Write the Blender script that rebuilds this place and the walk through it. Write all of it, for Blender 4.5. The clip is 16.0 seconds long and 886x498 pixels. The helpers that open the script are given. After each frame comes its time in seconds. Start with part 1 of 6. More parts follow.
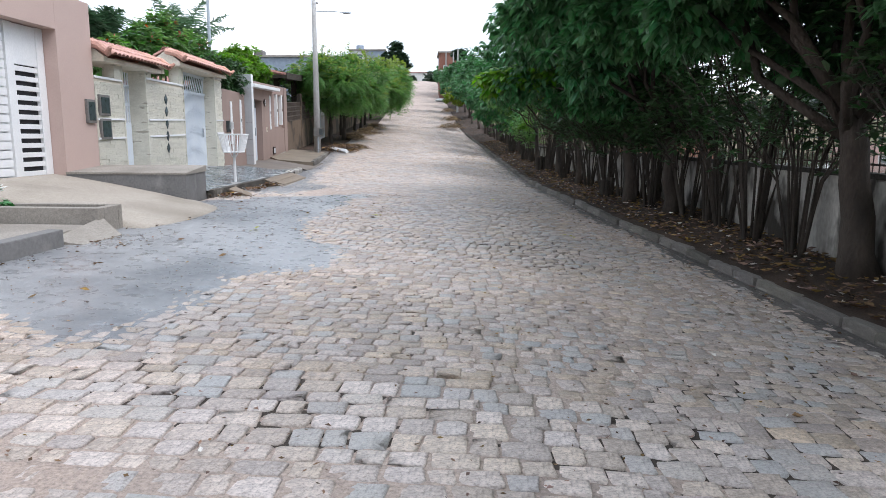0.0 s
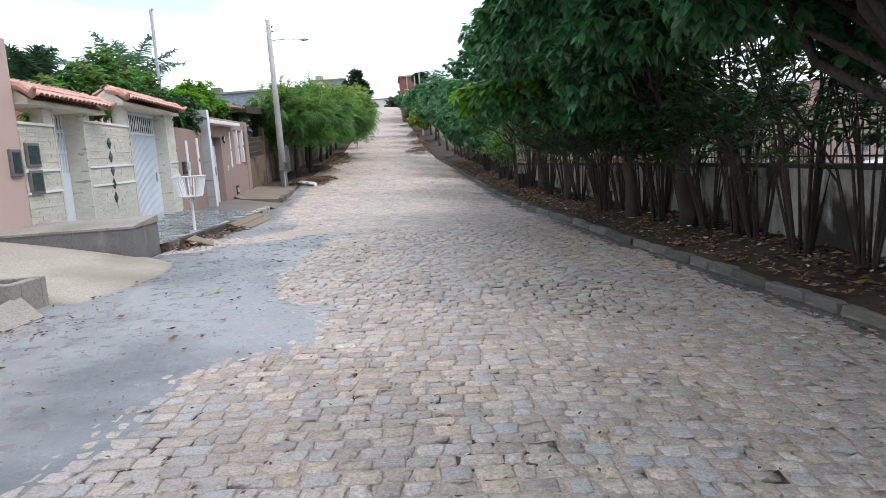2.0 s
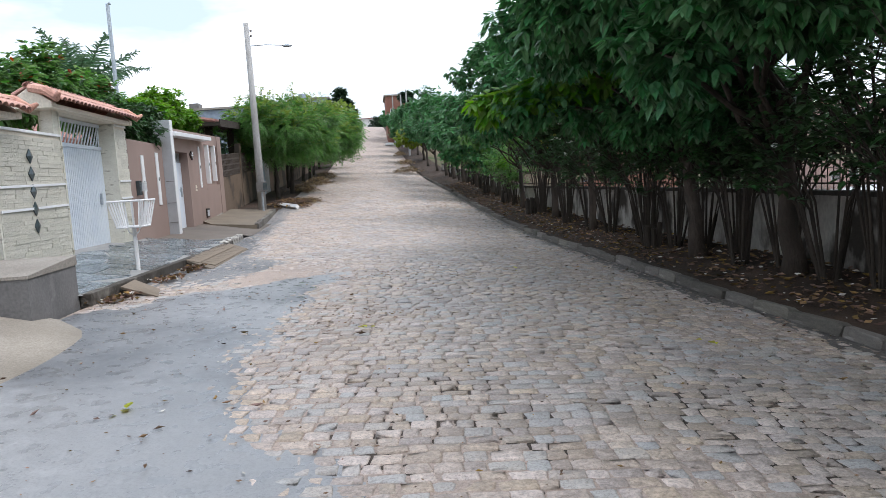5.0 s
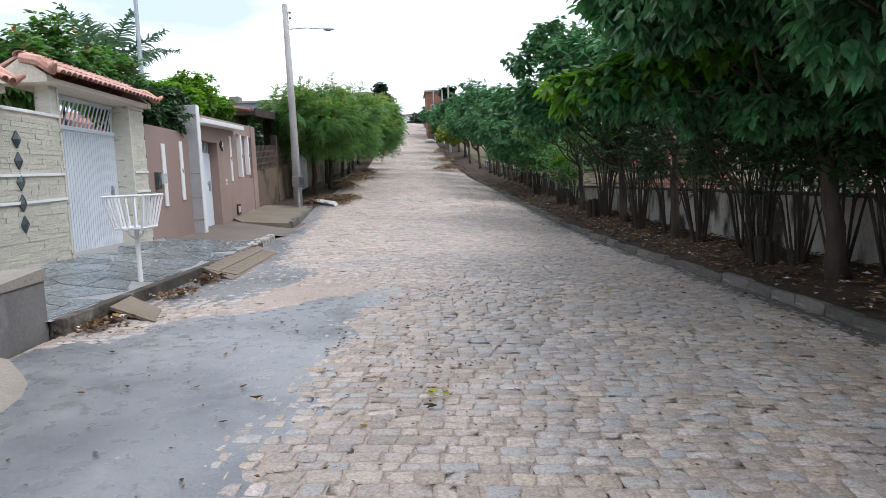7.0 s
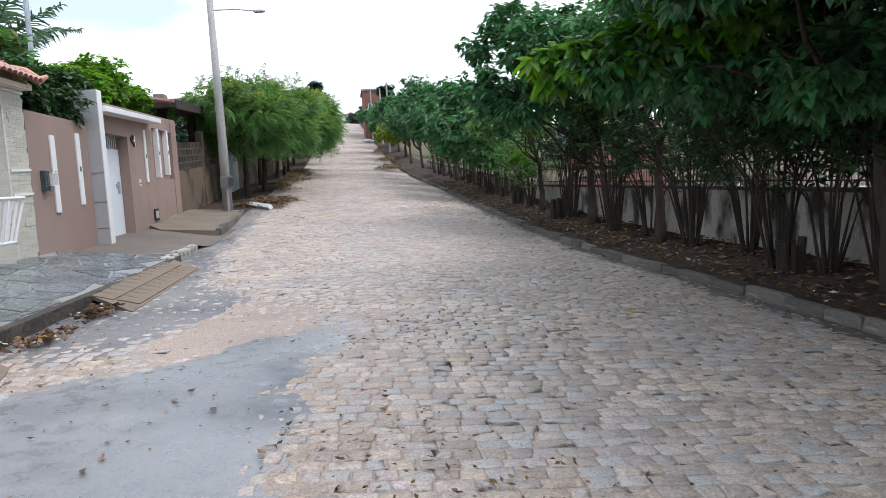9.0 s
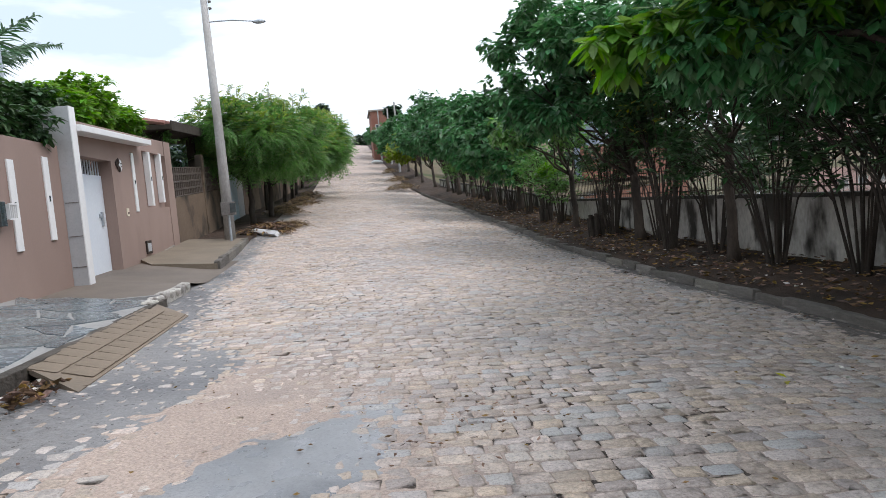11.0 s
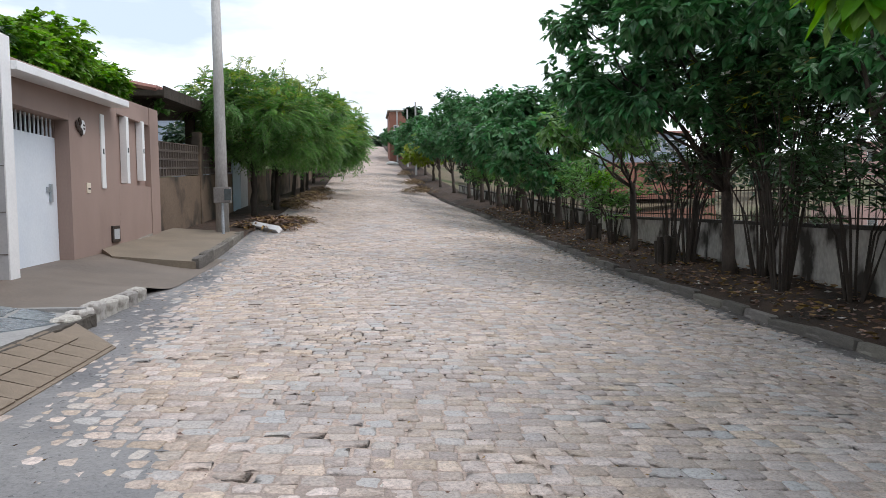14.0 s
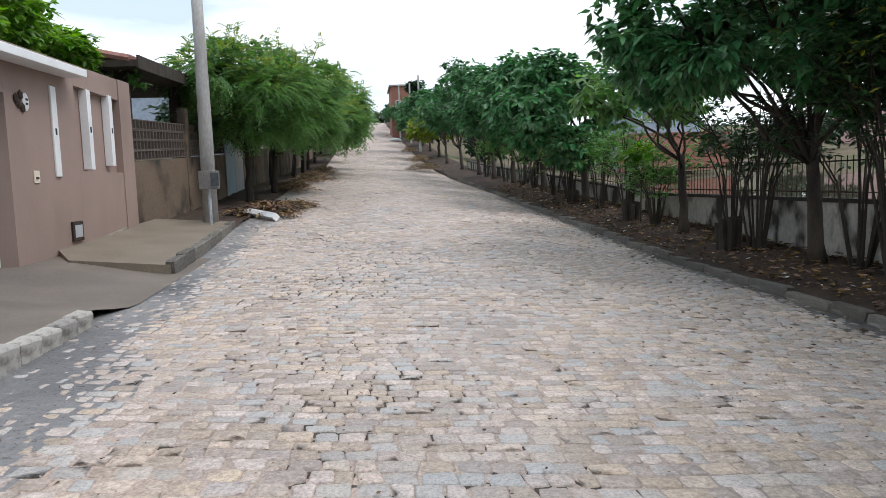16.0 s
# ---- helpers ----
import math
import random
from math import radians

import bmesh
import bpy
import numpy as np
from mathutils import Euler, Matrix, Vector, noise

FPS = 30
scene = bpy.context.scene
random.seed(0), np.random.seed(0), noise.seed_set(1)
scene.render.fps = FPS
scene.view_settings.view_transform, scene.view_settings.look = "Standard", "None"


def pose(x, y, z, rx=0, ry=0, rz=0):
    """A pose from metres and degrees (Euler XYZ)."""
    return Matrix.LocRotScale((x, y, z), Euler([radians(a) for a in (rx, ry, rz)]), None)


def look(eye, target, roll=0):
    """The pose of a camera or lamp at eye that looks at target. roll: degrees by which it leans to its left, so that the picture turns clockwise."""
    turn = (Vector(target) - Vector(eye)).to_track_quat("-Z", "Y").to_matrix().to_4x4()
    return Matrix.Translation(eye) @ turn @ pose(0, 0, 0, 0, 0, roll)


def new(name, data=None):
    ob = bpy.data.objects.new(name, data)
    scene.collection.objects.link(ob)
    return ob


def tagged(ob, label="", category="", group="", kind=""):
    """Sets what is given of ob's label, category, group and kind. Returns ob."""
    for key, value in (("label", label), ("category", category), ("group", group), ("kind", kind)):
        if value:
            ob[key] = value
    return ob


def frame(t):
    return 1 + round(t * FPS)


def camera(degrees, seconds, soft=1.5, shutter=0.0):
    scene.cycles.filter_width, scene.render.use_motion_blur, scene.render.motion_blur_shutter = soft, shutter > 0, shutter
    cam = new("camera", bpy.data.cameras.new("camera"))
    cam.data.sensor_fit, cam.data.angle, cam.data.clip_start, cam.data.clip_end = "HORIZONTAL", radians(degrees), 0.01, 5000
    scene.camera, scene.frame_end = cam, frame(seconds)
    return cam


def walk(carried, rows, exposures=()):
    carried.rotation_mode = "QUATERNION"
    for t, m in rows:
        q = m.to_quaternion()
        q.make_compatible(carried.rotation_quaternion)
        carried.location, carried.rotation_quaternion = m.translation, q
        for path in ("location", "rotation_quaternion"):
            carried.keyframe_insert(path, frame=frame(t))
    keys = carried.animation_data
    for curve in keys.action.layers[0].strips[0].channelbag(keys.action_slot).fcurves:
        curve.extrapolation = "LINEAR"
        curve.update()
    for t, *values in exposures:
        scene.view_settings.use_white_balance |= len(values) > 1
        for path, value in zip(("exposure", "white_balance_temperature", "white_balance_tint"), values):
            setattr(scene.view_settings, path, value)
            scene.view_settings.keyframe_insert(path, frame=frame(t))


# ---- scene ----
cam = camera(66.3, 16.0, 0.6)
METRES, EYE, TILT, LEAN, TURN = 18.1, 1.5, 0.0, 0.0, 2.8
ROWS = [
    (0.0, 0.0, 0.0, 0.0, 0.05, -9.29, -0.29),
    (0.5, -0.0077, 0.0197, -0.0, -0.92, -9.13, 3.29),
    (1.0, -0.0132, 0.0421, -0.0001, 0.18, -6.58, 2.67),
    (1.5, -0.0165, 0.07, 0.0017, 1.05, -8.25, 1.79),
    (2.0, -0.0198, 0.0982, 0.0016, -2.85, -7.49, 4.08),
    (2.5, -0.0214, 0.1276, 0.0031, -0.04, -7.54, 1.18),
    (3.0, -0.028, 0.1599, 0.0043, -3.48, -6.62, 3.71),
    (3.5, -0.0314, 0.1947, 0.0071, 0.5, -4.4, 2.1),
    (4.0, -0.0353, 0.2245, 0.0066, -2.62, -6.34, 2.56),
    (6.5, -0.0617, 0.385, 0.0045, -4.81, -4.86, 3.74),
    (7.0, -0.0657, 0.4182, 0.0053, -1.25, -5.86, 2.52),
    (7.5, -0.0714, 0.4499, 0.003, -3.96, -8.34, 3.91),
    (8.0, -0.0726, 0.4834, 0.0042, -3.69, -6.08, 2.65),
    (8.5, -0.0779, 0.5156, 0.0031, -5.99, -6.01, 2.42),
    (11.0, -0.0934, 0.6677, 0.0022, -5.85, -4.37, 4.92),
    (11.5, -0.0946, 0.6986, 0.0035, -1.45, -2.26, 2.97),
    (12.0, -0.1013, 0.7283, 0.0022, -6.95, -7.26, 4.66),
    (12.5, -0.1029, 0.761, 0.0034, -3.36, -5.77, 1.54),
    (13.0, -0.1058, 0.7914, -0.0005, -2.75, -2.59, 2.5),
    (13.5, -0.1056, 0.8264, 0.0001, -5.11, -3.3, 2.5),
    (14.0, -0.11, 0.8546, -0.0028, -5.0, -3.67, 0.44),
    (14.5, -0.1127, 0.8881, 0.0006, -7.09, -4.44, 3.85),
    (15.0, -0.1155, 0.9184, 0.0017, -5.94, -4.68, 0.94),
    (15.5, -0.1178, 0.9501, 0.0028, -8.63, -5.66, 2.91),
    (16.0, -0.1204, 0.981, 0.0038, -4.78, -5.69, 1.72),
]
walk(cam, [(t, pose(0, 0, EYE, TILT, LEAN, TURN) @ pose(METRES * x, METRES * y, METRES * z, 90 + pitch, roll, yaw)) for t, x, y, z, yaw, pitch, roll in ROWS],
     [(0.0, 0.88, 6350, 16), (4.2, 0.72, 6400, 15), (7.0, 0.69, 6400, 16), (8.7, 0.73, 6400, 16), (11.5, 0.62, 6600, 16), (13.0, 0.54, 6600, 16), (14.5, 0.59, 6600, 16), (16.0, 0.60, 6500, 14)])

# ---------------------------------------------------------------- street plan
# u runs across the street (left negative), y along it; the street bends gently to the left and climbs a hill.
def bend(y):
    if y < 10:
        return 0.0
    if y < 22:
        return 0.08 / 24 * (y - 10) ** 2
    return 0.48 + 0.08 * (y - 22)


RISE_Y = [-60, 24, 30, 38, 47, 61, 73, 90, 120, 195, 230, 600]
RISE_Z = [0, 0, 0.18, 0.65, 1.2, 1.95, 2.75, 4.4, 8.0, 17.2, 17.6, 19]
KERB_R_Y, KERB_R_U = [-20, 0, 8, 11.4, 15, 20, 33, 40, 60, 200], [4.3, 4.2, 3.65, 3.35, 3.02, 2.95, 2.88, 2.8, 2.7, 2.7]
KERB_L_Y, KERB_L_U = [-20, 5, 9, 13.3, 17.5, 23.3, 28, 33, 45, 200], [-4.7, -4.75, -4.9, -5.3, -5.4, -5.6, -5.75, -5.95, -6.0, -6.0]


def rise(y):
    return float(np.interp(y, RISE_Y, RISE_Z))


def kerb_r(y):
    return float(np.interp(y, KERB_R_Y, KERB_R_U))


def kerb_l(y):
    return float(np.interp(y, KERB_L_Y, KERB_L_U))


def road_z(u, y):
    return rise(y) - 0.045 * u - 0.06 * max(0.0, u)


def verge_z(u, y):
    k = kerb_r(y)
    return road_z(k, y) + 0.13 + 0.1 * min(max(u - k, 0.0), 1.9)


def P(u, y, z):
    return Vector((u - bend(y), y, z))


# ---------------------------------------------------------------- light
world = bpy.data.worlds.new("overcast_sky")
scene.world = world
world.use_nodes = True
wn, wl = world.node_tree.nodes, world.node_tree.links
for n in list(wn):
    wn.remove(n)
w_out, w_bg = wn.new("ShaderNodeOutputWorld"), wn.new("ShaderNodeBackground")
w_sky = wn.new("ShaderNodeTexSky")
w_sky.sky_type, w_sky.sun_disc = "NISHITA", False
w_sky.sun_elevation, w_sky.sun_rotation, w_sky.dust_density, w_sky.air_density = radians(56), radians(111), 2.0, 1.0
w_dim = wn.new("ShaderNodeVectorMath")
w_dim.operation = "SCALE"
w_dim.inputs["Scale"].default_value = 0.10
w_co, w_map = wn.new("ShaderNodeTexCoord"), wn.new("ShaderNodeMapping")
w_map.inputs["Scale"].default_value = (1.0, 1.0, 3.2)
w_noise = wn.new("ShaderNodeTexNoise")
w_noise.inputs["Scale"].default_value, w_noise.inputs["Detail"].default_value, w_noise.inputs["Roughness"].default_value = 2.2, 6, 0.55
w_ramp = wn.new("ShaderNodeValToRGB")
w_ramp.color_ramp.elements[0].position, w_ramp.color_ramp.elements[0].color = 0.42, (0.52, 0.645, 0.73, 1)
w_ramp.color_ramp.elements[1].position, w_ramp.color_ramp.elements[1].color = 0.64, (1.14, 1.22, 1.30, 1)
w_mix = wn.new("ShaderNodeMix")
w_mix.data_type = "RGBA"
w_mix.inputs[0].default_value = 0.86
wl.new(w_sky.outputs[0], w_dim.inputs[0])
wl.new(w_co.outputs["Generated"], w_map.inputs[0])
wl.new(w_map.outputs[0], w_noise.inputs["Vector"])
wl.new(w_noise.outputs[0], w_ramp.inputs[0])
wl.new(w_dim.outputs[0], w_mix.inputs[6])
wl.new(w_ramp.outputs[0], w_mix.inputs[7])
wl.new(w_mix.outputs[2], w_bg.inputs[0])
w_bg.inputs[1].default_value = 1.0
wl.new(w_bg.outputs[0], w_out.inputs[0])
sun = new("sun", bpy.data.lights.new("sun", "SUN"))
sun.data.energy, sun.data.angle, sun.data.color = 1.25, radians(34), (1.0, 0.985, 0.96)
sun.matrix_world = look((26, 2, 42), (0, 12, 0))


# ---------------------------------------------------------------- materials
def mk(name, c1, c2, scale=6.0, rough=0.85, bump=0.25, stain=None, stain_scale=0.7, stain_cut=(0.52, 0.7), metal=0.0,
       island=0.0, piece=0.0, streak=1.0, spec=0.3, fine=8.0, rough_var=0.1, bump_dist=0.02, sat=0.6, mottle=0.35, other=None, grit=0.0):
    """A weathered surface: two colours by a coarse noise, fine grain in the bump, stains with a shape of their own."""
    m = bpy.data.materials.new(name)
    m.use_nodes = True
    nt = m.node_tree
    b = nt.nodes["Principled BSDF"]
    link = nt.links.new
    co = nt.nodes.new("ShaderNodeTexCoord")
    mp = nt.nodes.new("ShaderNodeMapping")
    mp.inputs["Scale"].default_value = (1, 1, streak)
    link(co.outputs["Object"], mp.inputs[0])

    def noise_node(s, detail=5.0):
        n = nt.nodes.new("ShaderNodeTexNoise")
        n.inputs["Scale"].default_value, n.inputs["Detail"].default_value = s, detail
        link(mp.outputs[0], n.inputs["Vector"])
        return n

    def blend(fac, a, bb, mode="MIX"):
        x = nt.nodes.new("ShaderNodeMix")
        x.data_type, x.blend_type = "RGBA", mode
        for sock, v in ((x.inputs[0], fac), (x.inputs[6], a), (x.inputs[7], bb)):
            if hasattr(v, "node"):
                link(v, sock)
            else:
                sock.default_value = v if not isinstance(v, tuple) else (*v, 1)
        return x.outputs[2]

    def span(v, lo, hi, a=0.0, z=1.0):
        r = nt.nodes.new("ShaderNodeMapRange")
        r.inputs[1].default_value, r.inputs[2].default_value, r.inputs[3].default_value, r.inputs[4].default_value = lo, hi, a, z
        link(v, r.inputs[0])
        return r.outputs[0]

    big, small = noise_node(scale), noise_node(scale * fine, 6.0)
    col = blend(span(big.outputs[0], 0.35, 0.65), c1, c2)
    col = blend(mottle, col, blend(span(small.outputs[0], 0.3, 0.7), tuple(0.62 * x for x in c1), tuple(min(1.0, 1.25 * x) for x in c2)))
    if stain:
        col = blend(span(noise_node(stain_scale, 7.0).outputs[0], *stain_cut), col, stain)
    rnd = None
    if island:
        rnd = nt.nodes.new("ShaderNodeNewGeometry").outputs["Random Per Island"]
    elif piece:
        rnd = nt.nodes.new("ShaderNodeObjectInfo").outputs["Random"]
    if rnd:
        k = island or piece
        h = nt.nodes.new("ShaderNodeHueSaturation")
        link(col, h.inputs["Color"])
        link(span(rnd, 0, 1, 1 - k, 1 + k), h.inputs["Value"])
        s = nt.nodes.new("ShaderNodeMath")
        s.operation = "FRACT"
        s2 = nt.nodes.new("ShaderNodeMath")
        s2.operation = "MULTIPLY"
        s2.inputs[1].default_value = 7.31
        link(rnd, s2.inputs[0])
        link(s2.outputs[0], s.inputs[0])
        link(span(s.outputs[0], 0, 1, 0.5 - 0.05 * k, 0.5 + 0.05 * k), h.inputs["Hue"])
        link(span(s.outputs[0], 0, 1, max(0.1, 1 - sat * k), 1 + 0.7 * sat * k), h.inputs["Saturation"])
        col = h.outputs[0]
        if other:
            pick = nt.nodes.new("ShaderNodeMath")
            pick.operation = "MULTIPLY"
            pick.inputs[1].default_value = 13.7
            link(rnd, pick.inputs[0])
            turn = nt.nodes.new("ShaderNodeMath")
            turn.operation = "FRACT"
            link(pick.outputs[0], turn.inputs[0])
            col = blend(span(turn.outputs[0], 0.68, 1.0, 0.0, 0.8), col, other)
    if grit:
        dots = nt.nodes.new("ShaderNodeTexNoise")
        dots.inputs["Scale"].default_value, dots.inputs["Detail"].default_value, dots.inputs["Roughness"].default_value = 55.0, 4.0, 0.75
        link(mp.outputs[0], dots.inputs["Vector"])
        col = blend(span(dots.outputs[0], 0.36, 0.52, grit, 0.0), col, tuple(0.3 * x for x in c1))
        col = blend(span(dots.outputs[0], 0.56, 0.72, 0.0, 0.6 * grit), col, tuple(min(1.0, 1.5 * x) for x in c2))
    link(col, b.inputs["Base Color"])
    link(span(small.outputs[0], 0.3, 0.7, max(0.02, rough - rough_var), min(1.0, rough + rough_var)), b.inputs["Roughness"])
    b.inputs["Metallic"].default_value = metal
    b.inputs["Specular IOR Level"].default_value = spec
    if bump:
        bp = nt.nodes.new("ShaderNodeBump")
        bp.inputs["Strength"].default_value, bp.inputs["Distance"].default_value = bump, bump_dist
        link(small.outputs[0], bp.inputs["Height"])
        link(bp.outputs[0], b.inputs["Normal"])
    return m


def leaf_mat(name, c1, c2, rough=0.45, clear=0.35):
    m = mk(name, c1, c2, 1.2, rough, 0.0, island=0.35, spec=0.4)
    nt = m.node_tree
    b, out = nt.nodes["Principled BSDF"], nt.nodes["Material Output"]
    tr, mix = nt.nodes.new("ShaderNodeBsdfTranslucent"), nt.nodes.new("ShaderNodeMixShader")
    hs = nt.nodes.new("ShaderNodeHueSaturation")
    hs.inputs["Value"].default_value, hs.inputs["Saturation"].default_value, hs.inputs["Hue"].default_value = 1.5, 1.15, 0.48
    nt.links.new(b.inputs["Base Color"].links[0].from_socket, hs.inputs["Color"])
    nt.links.new(hs.outputs[0], tr.inputs["Color"])
    mix.inputs[0].default_value = clear
    nt.links.new(b.outputs[0], mix.inputs[1])
    nt.links.new(tr.outputs[0], mix.inputs[2])
    nt.links.new(mix.outputs[0], out.inputs[0])
    return m


SAND = mk("tan_sand", (0.39, 0.30, 0.25), (0.50, 0.40, 0.335), 1.3, 0.72, 0.8, (0.27, 0.225, 0.20), 0.45, (0.5, 0.72), fine=34, rough_var=0.2, bump_dist=0.012, mottle=0.5, grit=0.5, spec=0.5)
SETT = dict(scale=1.1, rough=0.55, bump=0.9, stain=(0.38, 0.335, 0.31), stain_scale=0.5, stain_cut=(0.5, 0.7), sat=1.3, mottle=0.6, fine=24, rough_var=0.22, bump_dist=0.012, other=(0.41, 0.42, 0.42), grit=0.5, spec=0.5)
COBBLE = mk("granite_sett", (0.385, 0.305, 0.25), (0.55, 0.45, 0.38), island=0.24, **SETT)
COBBLE_ONE = mk("granite_sett_single", (0.45, 0.37, 0.32), (0.60, 0.51, 0.45), piece=0.22, **SETT)
JOINT = mk("dark_joint_earth", (0.045, 0.036, 0.03), (0.085, 0.066, 0.054), 5, 0.95, 0.5, fine=10)
CEMENT_WET = mk("damp_cement_film", (0.20, 0.206, 0.215), (0.33, 0.332, 0.336), 0.42, 0.36, 0.6, (0.135, 0.142, 0.152), 0.55, (0.47, 0.62), fine=16, rough_var=0.22, spec=0.5, bump_dist=0.01, mottle=0.3, grit=0.35)
CONCRETE = mk("worn_concrete", (0.26, 0.235, 0.205), (0.36, 0.33, 0.29), 1.5, 0.85, 0.5, (0.24, 0.215, 0.185), 0.8, fine=20, bump_dist=0.01, grit=0.4)
CEMENT_GREY = mk("grey_cement_render", (0.145, 0.142, 0.14), (0.205, 0.20, 0.197), 2.0, 0.85, 0.4, (0.38, 0.37, 0.35), 0.9, (0.6, 0.72), fine=14, bump_dist=0.008)
DIRT = mk("dark_verge_earth", (0.04, 0.028, 0.022), (0.085, 0.056, 0.04), 2.2, 0.95, 0.9, (0.03, 0.025, 0.02), 0.8, fine=18, bump_dist=0.03, grit=0.4)
GRASSY = mk("dry_earth_and_grass", (0.095, 0.085, 0.05), (0.16, 0.125, 0.08), 0.3, 0.95, 0.8, (0.06, 0.085, 0.03), 0.12, fine=30, bump_dist=0.05)
KERB = mk("grey_kerb_stone", (0.13, 0.12, 0.105), (0.21, 0.19, 0.165), 4.0, 0.85, 0.7, (0.34, 0.32, 0.29), 1.8, (0.6, 0.7), piece=0.3, fine=12, grit=0.4)
PINK = mk("pink_wall_paint", (0.47, 0.345, 0.305), (0.51, 0.38, 0.335), 0.7, 0.6, 0.12, (0.43, 0.315, 0.275), 0.5, fine=60, bump_dist=0.004, mottle=0.12)
MAUVE = mk("mauve_wall_plaster", (0.285, 0.205, 0.175), (0.33, 0.24, 0.205), 0.8, 0.75, 0.3, (0.235, 0.172, 0.147), 0.6, fine=50, bump_dist=0.006, streak=0.5, mottle=0.12)
TAN = mk("tan_reveal_paint", (0.36, 0.285, 0.225), (0.42, 0.335, 0.27), 1.0, 0.7, 0.2, fine=40, bump_dist=0.004, mottle=0.12)
CREAM = mk("cream_plaster", (0.66, 0.59, 0.48), (0.73, 0.66, 0.55), 1.0, 0.7, 0.25, (0.40, 0.34, 0.27), 1.5, (0.6, 0.75), fine=30, bump_dist=0.005)
STONE = mk("split_face_stone", (0.61, 0.58, 0.49), (0.73, 0.705, 0.61), 3.0, 0.8, 0.8, (0.37, 0.345, 0.28), 3.0, (0.6, 0.68), piece=0.07, fine=9, streak=4.0, bump_dist=0.015)
WHITE = mk("white_gloss_paint", (0.72, 0.73, 0.74), (0.80, 0.80, 0.80), 1.5, 0.4, 0.08, (0.62, 0.61, 0.58), 0.9, (0.6, 0.8), fine=20, bump_dist=0.003, mottle=0.12)
WHITE_BLUE = mk("bluish_white_metal", (0.64, 0.70, 0.77), (0.71, 0.76, 0.81), 1.2, 0.4, 0.06, fine=20, bump_dist=0.003, mottle=0.12)
GREY_TILE = mk("pale_grey_tile", (0.40, 0.42, 0.44), (0.49, 0.50, 0.51), 1.2, 0.35, 0.1, (0.34, 0.34, 0.34), 1.2, fine=25, bump_dist=0.004, mottle=0.12)
TERRA = mk("terracotta_tile", (0.52, 0.26, 0.20), (0.66, 0.40, 0.33), 2.0, 0.8, 0.4, (0.24, 0.12, 0.095), 1.4, (0.55, 0.7), piece=0.18, fine=12, grit=0.4)
TERRA_FAR = mk("weathered_roof_tile", (0.30, 0.13, 0.10), (0.40, 0.20, 0.155), 1.0, 0.85, 0.5, (0.15, 0.075, 0.06), 0.7, island=0.2, fine=14)
DARK = mk("recess_shade", (0.02, 0.02, 0.022), (0.035, 0.035, 0.04), 3, 0.6, 0.1)
GLASS_DARK = mk("dark_mirror_glass", (0.035, 0.05, 0.055), (0.06, 0.08, 0.085), 8, 0.08, 0.0, spec=0.8, rough_var=0.03)
FLAG = mk("blue_grey_flagstone", (0.10, 0.125, 0.14), (0.18, 0.21, 0.22), 1.2, 0.26, 0.2, (0.24, 0.25, 0.25), 0.9, (0.55, 0.75), piece=0.3, fine=10, rough_var=0.06, spec=0.5)
MORTAR = mk("pale_mortar", (0.25, 0.25, 0.245), (0.34, 0.335, 0.325), 3, 0.7, 0.5, fine=14)
BARK = mk("grey_brown_bark", (0.042, 0.032, 0.025), (0.085, 0.068, 0.055), 3.5, 0.9, 1.0, (0.03, 0.025, 0.02), 2.0, fine=9, streak=0.35, bump_dist=0.03)
BARK_DARK = mk("dark_shrub_bark", (0.028, 0.023, 0.018), (0.062, 0.05, 0.04), 5, 0.9, 0.8, fine=9, streak=0.35)
BROAD = leaf_mat("broad_green_leaf", (0.04, 0.13, 0.055), (0.09, 0.235, 0.09), rough=0.34, clear=0.32)
BRIGHT = leaf_mat("bright_green_leaf", (0.085, 0.23, 0.03), (0.14, 0.31, 0.045), clear=0.45)
NEEM = leaf_mat("feathery_green_leaf", (0.07, 0.175, 0.055), (0.135, 0.28, 0.08), clear=0.4)
SHRUB = leaf_mat("dark_shrub_leaf", (0.022, 0.06, 0.022), (0.045, 0.105, 0.034), clear=0.22)
YELLOW = leaf_mat("yellow_green_leaf", (0.24, 0.27, 0.03), (0.38, 0.36, 0.05), clear=0.45)
LIME = leaf_mat("lime_green_leaf", (0.13, 0.22, 0.03), (0.24, 0.31, 0.05), clear=0.45)
PALM = leaf_mat("grey_green_palm_leaf", (0.06, 0.12, 0.07), (0.11, 0.19, 0.11))
FLOWER = mk("white_petal", (0.78, 0.78, 0.74), (0.86, 0.86, 0.82), 3, 0.6, 0.0)
REDLEAF = leaf_mat("russet_flower", (0.30, 0.085, 0.035), (0.42, 0.15, 0.06))
LITTER = mk("dead_leaf", (0.10, 0.06, 0.035), (0.27, 0.16, 0.085), 2.0, 0.85, 0.2, island=0.6)
LITTER_PALE = mk("pale_litter", (0.50, 0.47, 0.42), (0.68, 0.65, 0.6), 4.0, 0.8, 0.1, island=0.25)
WALL_OLD = mk("stained_white_boundary_wall", (0.33, 0.31, 0.28), (0.50, 0.48, 0.43), 1.2, 0.9, 0.7, (0.05, 0.044, 0.037), 1.5, (0.47, 0.58), fine=14, bump_dist=0.012, streak=0.55)
COPING = mk("black_mould_coping", (0.035, 0.033, 0.03), (0.08, 0.075, 0.066), 2.5, 0.95, 0.7, fine=12)
IRON = mk("rusty_dark_iron", (0.035, 0.03, 0.027), (0.075, 0.05, 0.038), 6, 0.7, 0.3, metal=0.4)
